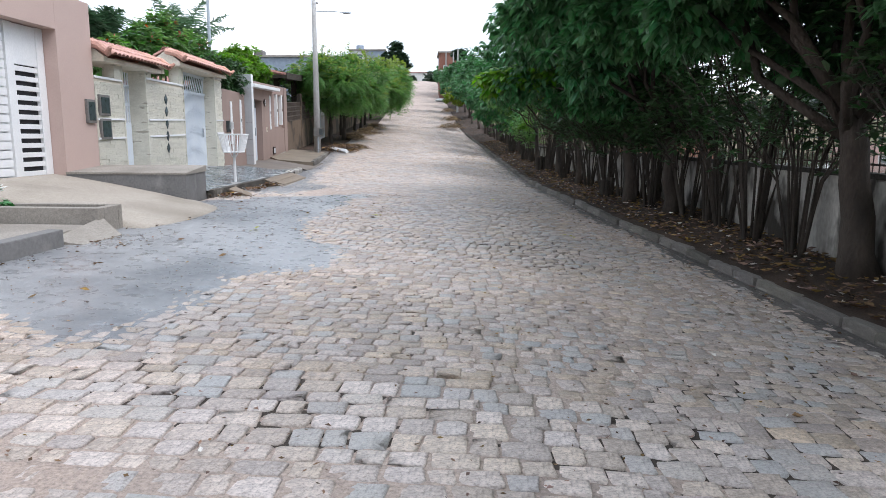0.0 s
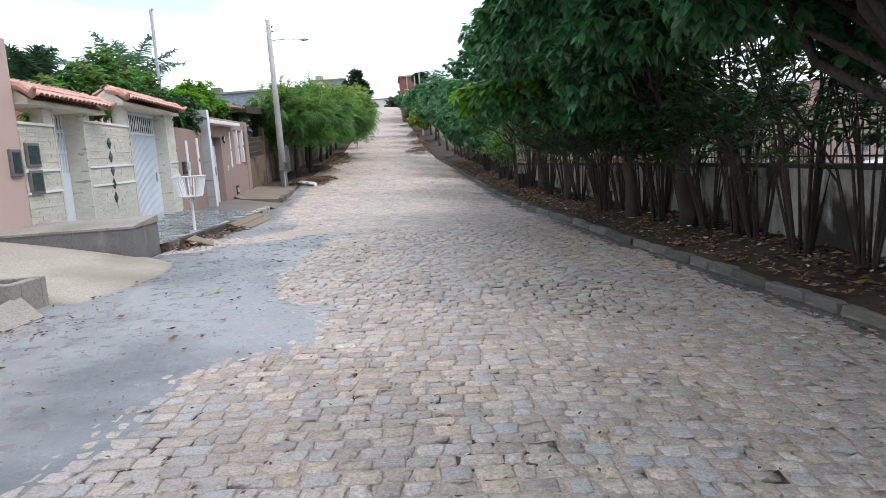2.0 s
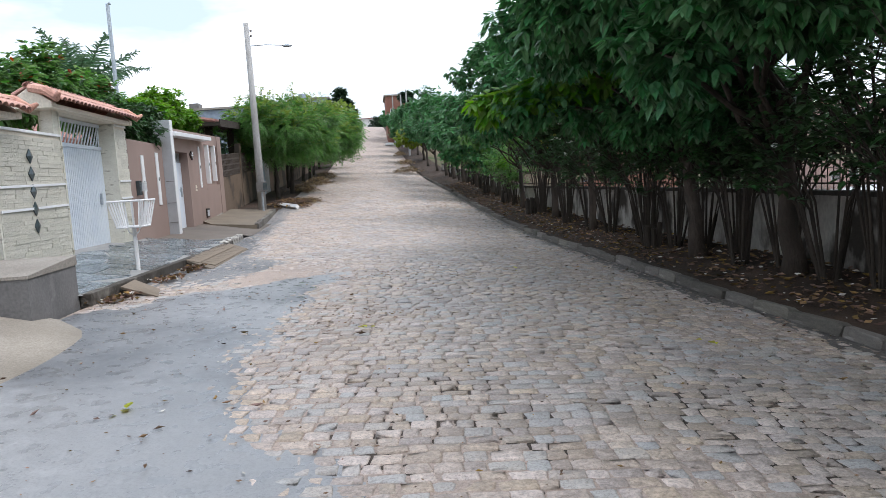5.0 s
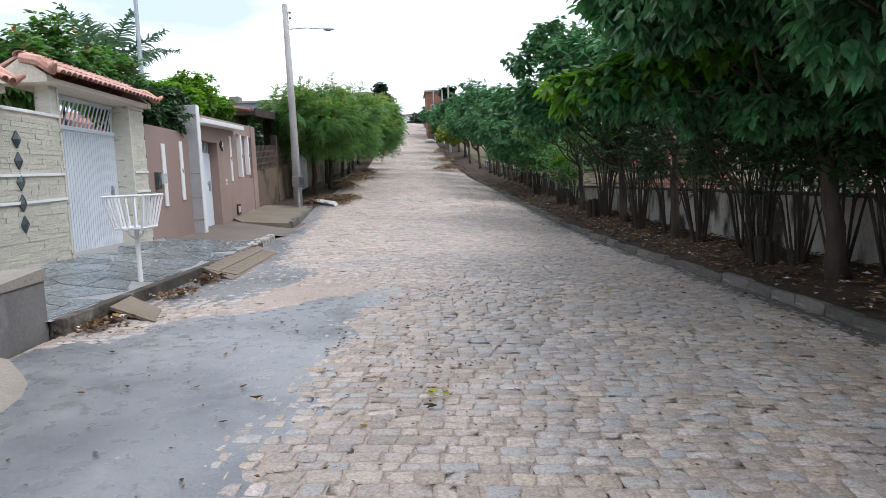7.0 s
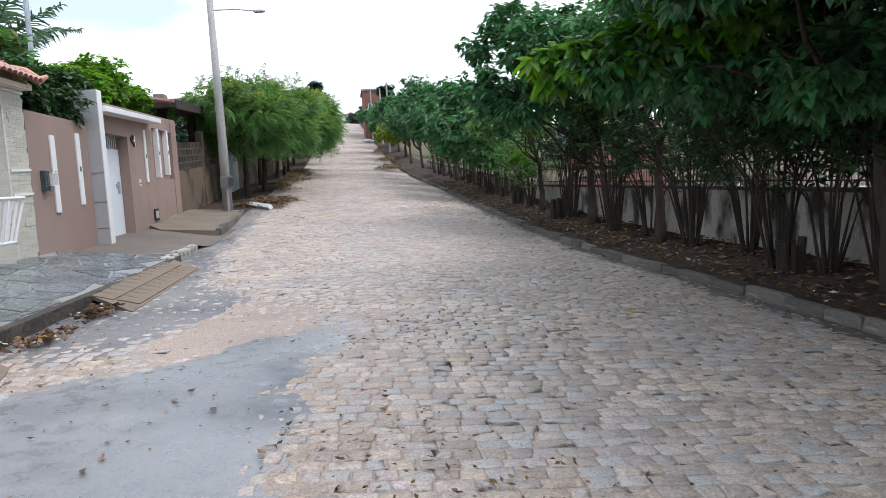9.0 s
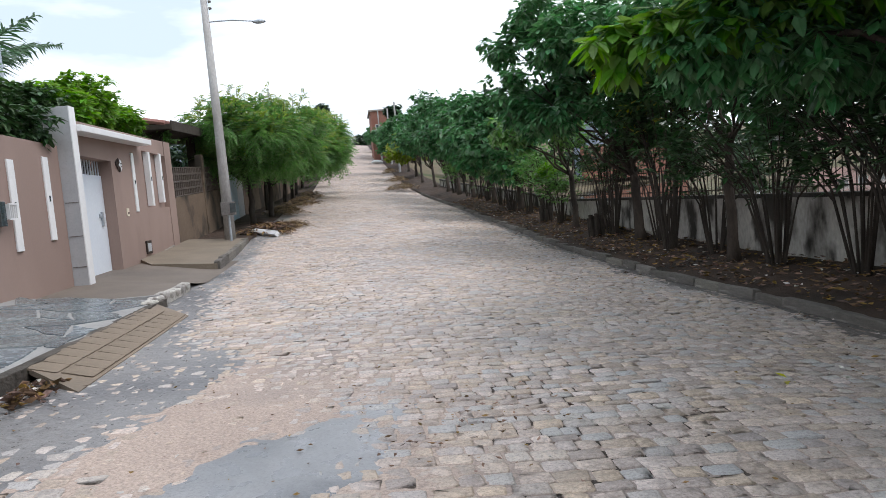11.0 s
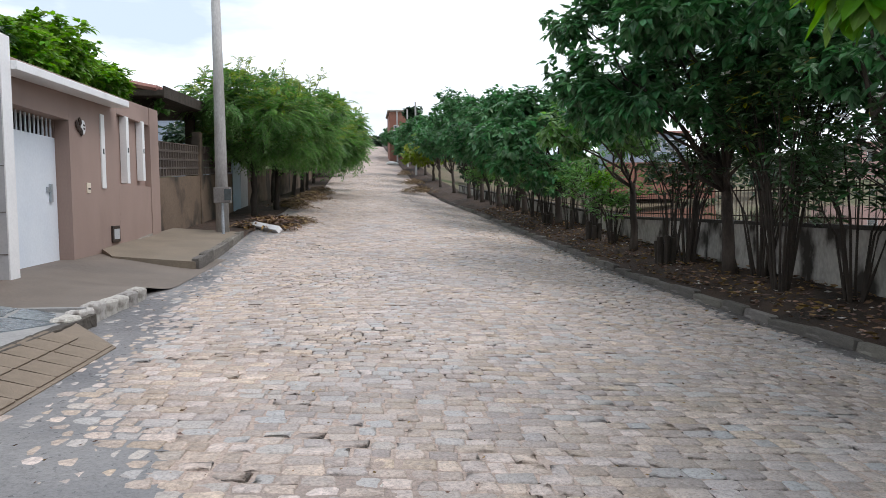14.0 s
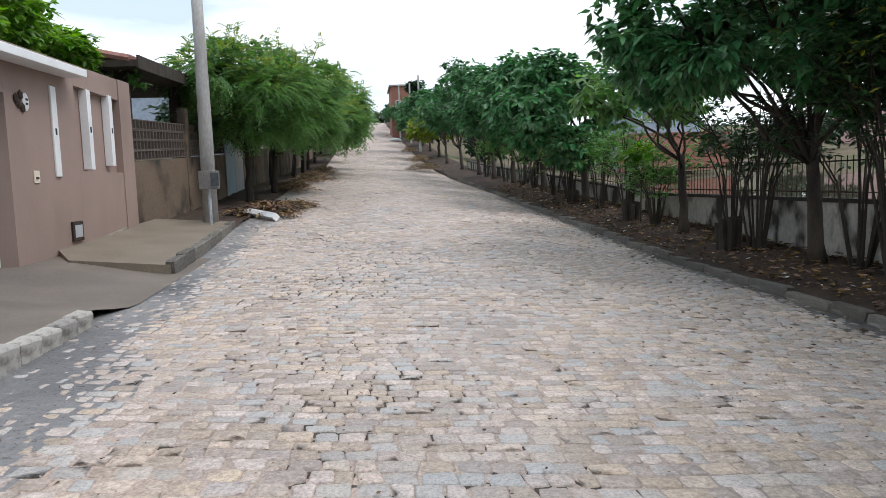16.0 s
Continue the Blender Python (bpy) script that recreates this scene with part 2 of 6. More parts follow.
POLE = mk("grey_concrete_pole", (0.33, 0.325, 0.315), (0.42, 0.41, 0.395), 2, 0.8, 0.4, (0.24, 0.225, 0.205), 1.5, fine=14, streak=0.4)
STEEL = mk("galvanised_steel", (0.36, 0.40, 0.44), (0.46, 0.50, 0.53), 3, 0.45, 0.15, metal=0.5)
METER = mk("grey_meter_box", (0.12, 0.115, 0.11), (0.19, 0.18, 0.17), 4, 0.5, 0.2, (0.16, 0.12, 0.10), 3)
BROWN_WALL = mk("brown_stained_render", (0.14, 0.10, 0.07), (0.20, 0.145, 0.105), 0.8, 0.9, 0.5, (0.045, 0.038, 0.03), 0.7, (0.46, 0.6), fine=18)
BLOCK = mk("brown_vent_block", (0.085, 0.068, 0.056), (0.13, 0.105, 0.088), 4, 0.9, 0.6, piece=0.15)
BLUE_GREY = mk("blue_grey_render", (0.25, 0.30, 0.37), (0.30, 0.35, 0.42), 0.4, 0.8, 0.1)
OFFWHITE = mk("off_white_render", (0.60, 0.60, 0.58), (0.70, 0.70, 0.67), 0.5, 0.8, 0.1, (0.45, 0.43, 0.40), 0.5, (0.6, 0.75))
BRICK = mk("bare_red_brick", (0.24, 0.11, 0.08), (0.31, 0.15, 0.11), 0.9, 0.9, 0.3, (0.25, 0.11, 0.08), 0.5)
WATER = mk("pond_water", (0.06, 0.055, 0.035), (0.085, 0.075, 0.05), 0.2, 0.03, 0.03, spec=0.5, rough_var=0.02, fine=8, bump_dist=0.01)
DRY = mk("dry_brush", (0.16, 0.105, 0.055), (0.30, 0.21, 0.115), 1.5, 0.9, 0.2, island=0.4)
BLUE_DOOR = mk("light_blue_metal", (0.33, 0.46, 0.55), (0.40, 0.52, 0.60), 1.5, 0.5, 0.1)
FAR_GREEN = leaf_mat("far_dark_leaf", (0.022, 0.05, 0.03), (0.045, 0.085, 0.045))


# ---------------------------------------------------------------- building helpers
def thing(name, label, category, group="", kind="", at=(0, 0, 0)):
    ob = new(name)
    ob.empty_display_size = 0.2
    ob.location = at
    return tagged(ob, label, category, group, kind)


def to_mesh(name, bm, material):
    me = bpy.data.meshes.new(name)
    bmesh.ops.recalc_face_normals(bm, faces=bm.faces)
    bm.to_mesh(me)
    bm.free()
    me.materials.append(material)
    return me


def hang(ob, parent):
    ob.parent = parent
    if parent is not None:
        off = Vector((0, 0, 0))
        q = parent
        while q is not None:
            off += q.location
            q = q.parent
        ob.matrix_parent_inverse = Matrix.Translation(-off)
    return ob


def part(name, bm, material, parent, label="", smooth=False):
    """One bmesh, in world places, as one mesh object under a thing or a part."""
    me = to_mesh(name, bm, material)
    if smooth:
        me.polygons.foreach_set("use_smooth", [True] * len(me.polygons))
    ob = hang(new(name, me), parent)
    return tagged(ob, label)


def raw(name, verts, faces, material, parent=None, smooth=False):
    me = bpy.data.meshes.new(name)
    me.from_pydata(verts, [], faces)
    me.materials.append(material)
    if smooth:
        me.polygons.foreach_set("use_smooth", [True] * len(me.polygons))
    return hang(new(name, me), parent)


def at_end(v, k):
    return v[k] if isinstance(v, tuple) else v


def sbox(bm, u0, u1, y0, y1, z0, z1, n=1, bevel=0.0):
    """A box in street coordinates that follows the bend; z0, z1 (and u0, u1) may be (at y0, at y1)."""
    rings = []
    for i in range(n + 1):
        f = i / n
        y = y0 + (y1 - y0) * f
        mixed = [at_end(v, 0) * (1 - f) + at_end(v, 1) * f for v in (u0, u1, z0, z1)]
        a, b, c, d = mixed
        rings.append([bm.verts.new(P(*q)) for q in ((a, y, c), (b, y, c), (b, y, d), (a, y, d))])
    fs = [bm.faces.new(rings[0]), bm.faces.new(rings[-1][::-1])]
    for r, s in zip(rings, rings[1:]):
        for k in range(4):
            fs.append(bm.faces.new((r[k], s[k], s[(k + 1) % 4], r[(k + 1) % 4])))
    if bevel:
        es = {e for f in fs for e in f.edges if e.calc_face_angle(0) > 0.5}
        bmesh.ops.recalc_face_normals(bm, faces=fs)
        es = {e for f in fs for e in f.edges if e.calc_face_angle(0) > 0.5}
        bmesh.ops.bevel(bm, geom=list(es), offset=bevel, segments=2, affect="EDGES", profile=0.6)
    return bm


def B():
    return bmesh.new()


def tube(bm, pts, radii, seg=8, cap=True):
    pts = [Vector(p) for p in pts]
    rings = []
    for i, p in enumerate(pts):
        d = (pts[min(i + 1, len(pts) - 1)] - pts[max(i - 1, 0)]).normalized()
        a = d.orthogonal().normalized() if abs(d.z) > 0.95 else d.cross(Vector((0, 0, 1))).normalized()
        b = d.cross(a)
        rings.append([bm.verts.new(p + (a * math.cos(k * math.tau / seg) + b * math.sin(k * math.tau / seg)) * radii[i]) for k in range(seg)])
    for r, s in zip(rings, rings[1:]):
        for k in range(seg):
            bm.faces.new((r[k], r[(k + 1) % seg], s[(k + 1) % seg], s[k]))
    if cap:
        bm.faces.new(rings[0][::-1])
        bm.faces.new(rings[-1])
    return bm


def limb(start, end, r0, r1, rng, wob=0.08, n=5, sag=0.0):
    a, b = Vector(start), Vector(end)
    L = (b - a).length
    pts = []
    for i in range(n + 1):
        f = i / n
        p = a.lerp(b, f)
        if 0 < i < n:
            p += Vector((rng.uniform(-1, 1), rng.uniform(-1, 1), rng.uniform(-0.4, 0.4))) * wob * L
        p.z += sag * math.sin(f * math.pi) * L
        pts.append(p)
    return pts, [r0 + (r1 - r0) * (i / n) for i in range(n + 1)]


def leaves(name, tips, material, parent, rng, per=7, length=0.2, width=0.075, droop=0.35, spread=1.0, fold=0.25):
    """Rosettes of folded leaves at the ends of twigs, each leaf its own island."""
    V, F = [], []
    for tip, out in tips:
        for k in range(per):
            a = rng.uniform(0, math.tau)
            d = Vector((math.cos(a), math.sin(a), rng.uniform(-0.5, 0.55))) * spread + out * 0.7
            d.z -= droop * rng.uniform(0.3, 1.6)
            d.normalize()
            side = d.cross(Vector((rng.uniform(-0.4, 0.4), rng.uniform(-0.4, 0.4), 1)))
            if side.length < 1e-3:
                side = Vector((1, 0, 0))
            side.normalize()
            up = side.cross(d)
            L, w = length * rng.uniform(0.65, 1.25), width * rng.uniform(0.75, 1.2)
            o = tip + d * rng.uniform(0.01, 0.06)
            i = len(V)
            bendv = Vector((0, 0, -L * rng.uniform(0.05, 0.35)))
            V += [o, o + d * L * 0.45 - up * fold * w, o + d * L * 0.4 + side * w, o + d * L * 0.4 - side * w,
                  o + d * L * 0.78 + side * w * 0.62 + bendv * 0.5, o + d * L * 0.78 - side * w * 0.62 + bendv * 0.5, o + d * L + bendv]
            F += [(i, i + 1, i + 2), (i, i + 3, i + 1), (i + 1, i + 4, i + 2), (i + 1, i + 3, i + 5), (i + 1, i + 6, i + 4), (i + 1, i + 5, i + 6)]
    return raw(name, V, F, material, parent)


def cloud(centre, radii, n, rng, hollow=0.55, cut=0.0):
    """Twig ends spread through an uneven ellipsoid, mostly near its skin, with lobes and gaps."""
    tips = []
    c = Vector(centre)
    seed = Vector((rng.uniform(0, 50), rng.uniform(0, 50), 0))
    tries = 0
    while len(tips) < n and tries < 4 * n:
        tries += 1
        d = Vector((rng.gauss(0, 1), rng.gauss(0, 1), rng.gauss(0, 1)))
        if d.length < 0.01:
            continue
        d.normalize()
        lobe = 0.86 + 0.42 * noise.noise(d * 2.1 + seed)
        r = (hollow + (1 - hollow) * rng.random() ** 0.6) * lobe
        p = Vector((d.x * radii[0], d.y * radii[1], d.z * radii[2])) * r
        if noise.noise((p + c) * 0.9 + seed) < -0.22 + cut:
            continue
        tips.append((c + p, d))
    return tips


def heading(y):
    return math.atan((bend(y + 0.5) - bend(y - 0.5)))


def piece(name, me, parent, u, y, z, sx=1, sy=1, sz=1, rx=0, ry=0, rz=0):
    """A small piece that shares its mesh; its own y axis runs along the street."""
    ob = new(name, me)
    ob.matrix_basis = Matrix.LocRotScale(P(u, y, z), Euler((rx, ry, heading(y) + rz)), (sx, sy, sz))
    return hang(ob, parent)


def unit_block(name, material, bev=0.06, wear=0.05, seed=1):
    """A unit block with worn edges, its middle at the origin."""
    rng = random.Random(seed)
    bm = B()
    bmesh.ops.create_cube(bm, size=1)
    for v in bm.verts:
        v.co += Vector([rng.uniform(-wear, wear) for _ in range(3)])
    if bev:
        bmesh.ops.bevel(bm, geom=list(bm.edges), offset=bev, segments=1, affect="EDGES")
    return to_mesh(name, bm, material)


# ---------------------------------------------------------------- ground, road, verge, pond
def smooth(a, b, v):
    f = min(1.0, max(0.0, (v - a) / (b - a)))
    return f * f * (3 - 2 * f)


def land(u, y):
    if u > 5.2:
        bank = -0.2 + smooth(5.2, 7, u) * 0.2 + smooth(40, 60, u) * 4.3 + smooth(62, 80, u) * 0.7 + max(0, u - 84) * 0.02
        return max(bank, rise(y) - 0.35 - 0.28 * min(u - 5.2, 9.0)) if y > 24 else bank
    k = kerb_l(y) - 1.7
    if u < k:
        return rise(y) + 0.22
    return road_z(u, y) - 0.14


GU = [-600, -350, -200, -120, -70, -40, -25, -16, -12, -9, -7.6, -6, -5, -3, -1, 1, 3, 4.2, 5.2, 6.2, 8, 11, 16, 22, 30, 36, 40, 43, 46, 49, 52, 55, 58, 62, 68, 74, 80, 86, 100, 140, 220, 400, 600]
GY = [-300, -120, -60, -30, -15, -6, 0, 5, 10, 14, 18, 22, 26, 30, 35, 41, 48, 56, 65, 75, 88, 102, 118, 140, 165, 190, 215, 240, 300, 420, 700]
gv = [P(u, y, land(u, y)) for y in GY for u in GU]
nu = len(GU)
ground = raw("ground", gv, [(j * nu + i, j * nu + i + 1, (j + 1) * nu + i + 1, (j + 1) * nu + i) for j in range(len(GY) - 1) for i in range(nu - 1)], GRASSY, smooth=True)
tagged(ground, "dry earth and sparse grass sloping around the street", "ground", kind="structure")

# The plane climbs away from the wall to fit the camera's view.
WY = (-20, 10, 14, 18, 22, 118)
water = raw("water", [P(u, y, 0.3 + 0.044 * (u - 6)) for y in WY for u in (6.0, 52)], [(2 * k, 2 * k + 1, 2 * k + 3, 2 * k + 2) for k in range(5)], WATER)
tagged(water, "pond water, tilted to fit the view, mirroring the pale overcast sky", "water", kind="structure")

# The road: a sandy bed with setts laid in rows across it.
def sheet(name, us, ys, height, material, parent=None):
    V = [P(us(f, y), y, height(us(f, y), y)) for y in ys for f in np.linspace(0, 1, us.n)]
    n = us.n
    return raw(name, V, [(j * n + i, j * n + i + 1, (j + 1) * n + i + 1, (j + 1) * n + i) for j in range(len(ys) - 1) for i in range(n - 1)], material, parent, True)


def across(a, b, n):
    def f(t, y):
        return a(y) * (1 - t) + b(y) * t
    f.n = n
    return f


def drift(u, y):
    """How deep the sand lies over the joints: a near-bare sheet in places, washed out in others."""
    d = 0.0055 * noise.noise(Vector((u * 0.5, y * 0.36, 3))) + 0.004 * noise.noise(Vector((u * 1.7, y * 2.1, 8)))
    d += 0.012 * math.exp(-((u + 1.3) / 1.5) ** 2 - ((y - 2.5) / 0.42) ** 2) + 0.010 * math.exp(-((u + 3.6) / 1.0) ** 2 - ((y - 16.6) / 1.6) ** 2)
    d -= 0.006 * math.exp(-((u - 1.9) / 1.3) ** 2 - ((y - 3.4) / 0.9) ** 2)
    return d


def bed(u, y):
    return road_z(u, y) - 0.0014 + drift(u, y) + 0.0052 * noise.noise(Vector((u * 11, y * 11, 1))) + 0.0032 * noise.noise(Vector((u * 27, y * 27, 6)))


road = thing("road", "worn granite sett road smeared with tan sand", "road", kind="structure")
far_rows = list(np.arange(40, 232, 1.0))
ob = sheet("sand_bed", across(lambda y: kerb_l(y) - 0.15, lambda y: kerb_r(y) + 0.1, 84), list(np.arange(24.0, 40.1, 0.11)), bed, SAND, road)
ob = sheet("sand_bed", across(lambda y: kerb_l(y) - 0.15, lambda y: kerb_r(y) + 0.1, 60), list(np.arange(-8, 1.61, 0.15)), bed, SAND, road)
ob = sheet("sand_bed", across(lambda y: kerb_l(y) - 0.15, lambda y: kerb_r(y) + 0.1, 230), list(np.arange(1.6, 24.01, 0.038)), bed, SAND, road)
tagged(ob, "tan sand drifted over the setts")
ob = sheet("joint_earth", across(lambda y: kerb_l(y) - 0.15, lambda y: kerb_r(y) + 0.1, 12), list(np.arange(-8, 41, 0.5)), lambda u, y: road_z(u, y) - 0.0042, JOINT, road)
tagged(ob, "dark earth in the joints")
ob = sheet("far_surface", across(lambda y: kerb_l(y) - 0.15, lambda y: kerb_r(y) + 0.1, 30), far_rows, lambda u, y: road_z(u, y) + 0.001 + 0.012 * noise.noise(Vector((u * 0.8, y * 0.5, 3))), SAND, road)


def setts(y0, y1, rng, deep=0.16, wide=0.23):
    out = []
    y = y0
    while y < y1:
        d = deep * rng.uniform(0.85, 1.2)
        a, b = kerb_l(y) + 0.02, kerb_r(y) - 0.05
        u = a + rng.uniform(-0.2, 0)
        while u < b:
            w = wide * rng.uniform(0.6, 1.35)
            if u + w < b + 0.05:
                wave = 0.05 * math.sin(u * 0.9 + y * 0.3) + 0.02 * noise.noise(Vector((u, y, 5)))
                out.append((u + w / 2, y + d / 2 + wave, w, d))
            u += w
        y += d
    return out


def sett_shape(rng, w, d, u, y, top):
    """A worn sett: an uneven eight-sided outline, rounded shoulders and a slightly domed face."""
    g = 0.0045
    tilt_u, tilt_y = rng.gauss(0, 0.012), rng.gauss(0, 0.014)
    hw, hd = w / 2 - g, d / 2 - g
    c = min(hw, hd) * rng.uniform(0.08, 0.34)
    cs = [(-hw + c, -hd), (hw - c, -hd), (hw, -hd + c), (hw, hd - c), (hw - c, hd), (-hw + c, hd), (-hw, hd - c), (-hw, -hd + c)]
    cs = [(a + rng.uniform(-0.012, 0.011), b + rng.uniform(-0.011, 0.010)) for a, b in cs]
    low = [P(u + a, y + b, top - 0.05) for a, b in cs]
    mid = [P(u + a, y + b, top - 0.007 + a * tilt_u + b * tilt_y) for a, b in cs]
    up = [P(u + a * (1 - 0.011 / hw), y + b * (1 - 0.010 / hd), top - 0.001 + a * tilt_u + b * tilt_y + rng.uniform(-0.0015, 0.0015)) for a, b in cs]
    return low + mid + up + [P(u, y, top + rng.uniform(-0.001, 0.002))]


SETT_FACES = [(r + k, r + (k + 1) % 8, r + 8 + (k + 1) % 8, r + 8 + k) for r in (0, 8) for k in range(8)] + [(16 + k, 16 + (k + 1) % 8, 24) for k in range(8)]
rng = random.Random(11)
SINGLE = []
for y0, y1, dp, wd, name in ((-7.5, 2.2, 0.14, 0.185, "cobbles"), (2.2, 4.1, 0.165, 0.2, "one"), (4.1, 32, 0.125, 0.165, "cobbles"), (32, 64, 0.15, 0.21, "cobbles"), (64, 98, 0.2, 0.28, "cobbles")):
    V, F = [], []
    for u, y, w, d in setts(y0, y1, rng, dp, wd):
        proud = 0.0035 + 0.0055 * rng.random() + (0.003 if name == "one" else 0.0)
        shape = sett_shape(rng, w, d, u, y, road_z(u, y) + proud)
        if name == "one" and -3.4 < u < 2.6 and len(SINGLE) < 300:
            SINGLE.append(shape)
            continue
        i = len(V)
        V += shape
        F += [tuple(i + k for k in f) for f in SETT_FACES]
    ob = raw("cobbles", V, F, COBBLE, road, True)
    tagged(ob, "rows of grey-brown granite setts", kind="stuff")

# the grey film of cement washed over the setts on the house side
FILM_Y = [4.4, 5.0, 6.7, 7.3, 8.0, 8.7, 9.5, 10.8, 11.7, 12.5, 13.2, 14.4, 15.2, 16.5, 17.2]
FILM_R = [-2.5, -2.45, -2.05, -1.75, -1.7, -1.8, -2.15, -2.65, -2.7, -2.6, -2.45, -2.6, -2.45, -2.2, -2.3]
FILM_L = [-5.7, -5.7, -5.7, -5.7, -5.7, -5.7, -5.7, -5.7, -5.7, -5.7, -5.5, -4.9, -4.1, -3.0, -2.9]


def film(u, y):
    q = Vector((u * 0.9, y * 0.7, 40))
    u, y, u0, y0 = u + 0.25 * noise.noise(q) + 0.14 * noise.noise(q * 3.3), y + 0.45 * noise.noise(q + Vector((9, 0, 0))) + 0.25 * noise.noise(q * 2.7), u, y
    edge = min((y - 4.5) / 0.5, (17.2 - y) / 0.7, (u - float(np.interp(y, FILM_Y, FILM_L))) / 0.4, (float(np.interp(y, FILM_Y, FILM_R)) - u) / 0.45)
    edge += 0.75 * noise.noise(Vector((u * 1.1, y * 0.8, 12))) + 0.32 * noise.noise(Vector((u * 3.4, y * 2.6, 4))) + 0.2 * noise.noise(Vector((u * 9, y * 8, 14)))
    return road_z(u0, y0) + 0.016 * max(-1.5, min(0.85, 0.9 * edge)) + 0.0016 * noise.noise(Vector((u0 * 5, y0 * 5, 2)))


ob = sheet("cement_film", across(lambda y: kerb_l(y) - 0.1, lambda y: -1.0, 100), list(np.arange(3.8, 17.8, 0.055)), film, CEMENT_WET, road)
tagged(ob, "smooth damp grey cement film")


# damp silt in the gutter, its colour also darkened for the trees' shade
SHADY_SILT = mk("damp_silt_with_shade", (0.085, 0.078, 0.075), (0.15, 0.135, 0.125), 0.8, 0.45, 0.5, (0.19, 0.16, 0.14), 0.6, (0.52, 0.7), fine=40, rough_var=0.2, bump_dist=0.008, grit=0.4)


def silt(u, y):
    edge = (u - kerb_r(y) + 0.42 + 0.25 * noise.noise(Vector((0.0, y * 0.35, 21)))) / 0.3 + 0.8 * noise.noise(Vector((u * 2.4, y * 1.3, 31))) + 0.4 * noise.noise(Vector((u * 9, y * 7, 33)))
    return road_z(u, y) + 0.013 * max(-1.5, min(0.9, edge))


ob = sheet("gutter_silt", across(lambda y: kerb_r(y) - 1.3, lambda y: kerb_r(y) + 0.05, 24), list(np.arange(-2, 45, 0.09)), silt, SHADY_SILT, road)
tagged(ob, "damp silt along the kerb, its dark colour including tree shade")


LEFT_SILT = mk("grey_damp_silt", (0.15, 0.15, 0.155), (0.25, 0.245, 0.24), 0.7, 0.42, 0.5, (0.105, 0.108, 0.115), 0.5, (0.5, 0.65), fine=30, rough_var=0.2, bump_dist=0.008, grit=0.4)


def left_silt(u, y):
    edge = (kerb_l(y) + 0.75 + 0.9 * math.exp(-((y - 17.5) / 2.2) ** 2) + 0.7 * noise.noise(Vector((3.0, y * 0.3, 51))) - u) / 0.4 + 0.9 * noise.noise(Vector((u * 1.7, y * 0.9, 61))) + 0.4 * noise.noise(Vector((u * 8, y * 6, 63)))
    edge = min(edge, (y - 15.2) / 1.2)
    return road_z(u, y) + 0.011 * max(-1.5, min(0.8, edge))


ob = sheet("gutter_silt", across(lambda y: kerb_l(y) - 0.1, lambda y: kerb_l(y) + 2.3, 36), list(np.arange(15.2, 44, 0.08)), left_silt, LEFT_SILT, road)
tagged(ob, "grey damp silt along the kerb")


# the verge on the pond side
verge = sheet("verge", across(lambda y: kerb_r(y) + 0.04, lambda y: 5.3, 26), list(np.arange(-8, 60, 0.2)) + list(np.arange(60, 200, 3.0)),
              lambda u, y: verge_z(u, y) - 0.02 + 0.035 * noise.noise(Vector((u * 1.8, y * 1.5, 7))) + 0.015 * noise.noise(Vector((u * 6, y * 6, 2))), DIRT)
tagged(verge, "dark earth verge strewn with fallen leaves", "verge", kind="structure")
kerb_one = unit_block("kerb_stone", KERB, 0.1, 0.06, 5)
kerb_two = unit_block("kerb_stone", KERB, 0.08, 0.09, 6)
kerb_right = thing("kerb_right", "weathered grey kerb stones along the verge", "kerb", kind="structure")
rng = random.Random(5)
y = 0.0
while y < 64:
    L = rng.uniform(0.55, 0.95) if y < 40 else 1.2
    u = kerb_r(y + L / 2)
    slope = math.atan((kerb_r(y + L) - kerb_r(y)) / L)
    piece("kerb_stone", rng.choice((kerb_one, kerb_two)), kerb_right, u + 0.04 + rng.uniform(-0.02, 0.02), y + L / 2, road_z(u, y + L / 2) + 0.035 + rng.uniform(-0.025, 0.02),
          0.14, L * 0.97, 0.22, rng.uniform(-0.03, 0.03), rng.uniform(-0.08, 0.08), -slope + rng.uniform(-0.03, 0.03))
    y += L

# ---------------------------------------------------------------- pond wall and its railing
U_WALL = 4.95


def top_e(y):
    return 1.02 + max(0.0, rise(y) - rise(36))


pond_wall = thing("wall_east", "low stained white boundary wall with a blackened top", "wall", kind="structure")
bm = B()
y = -8.0
while y < 70:
    sbox(bm, U_WALL, U_WALL + 0.18, y, y + 2, (-0.6, -0.6), (top_e(y), top_e(y + 2)))
    y += 2
part("wall_body", bm, WALL_OLD, pond_wall)
bm = B()
y = -8.0
while y < 70:
    sbox(bm, U_WALL - 0.03, U_WALL + 0.21, y, y + 2, (top_e(y), top_e(y + 2)), (top_e(y) + 0.07, top_e(y + 2) + 0.07))
    y += 2
part("coping", bm, COPING, pond_wall, "black mould-stained coping")

rail = thing("iron_railing", "dark iron railing standing on the low wall", "railing")
bm = B()
tube(bm, [(0, 0, 0), (0, 0, 1)], [0.009, 0.009], 5)
bar_mesh = to_mesh("bar", bm, IRON)
y = 2.0
while y < 44:
    piece("bar", bar_mesh, rail, U_WALL + 0.09, y, top_e(y) + 0.06, 1, 1, 0.72)
    y += 0.145
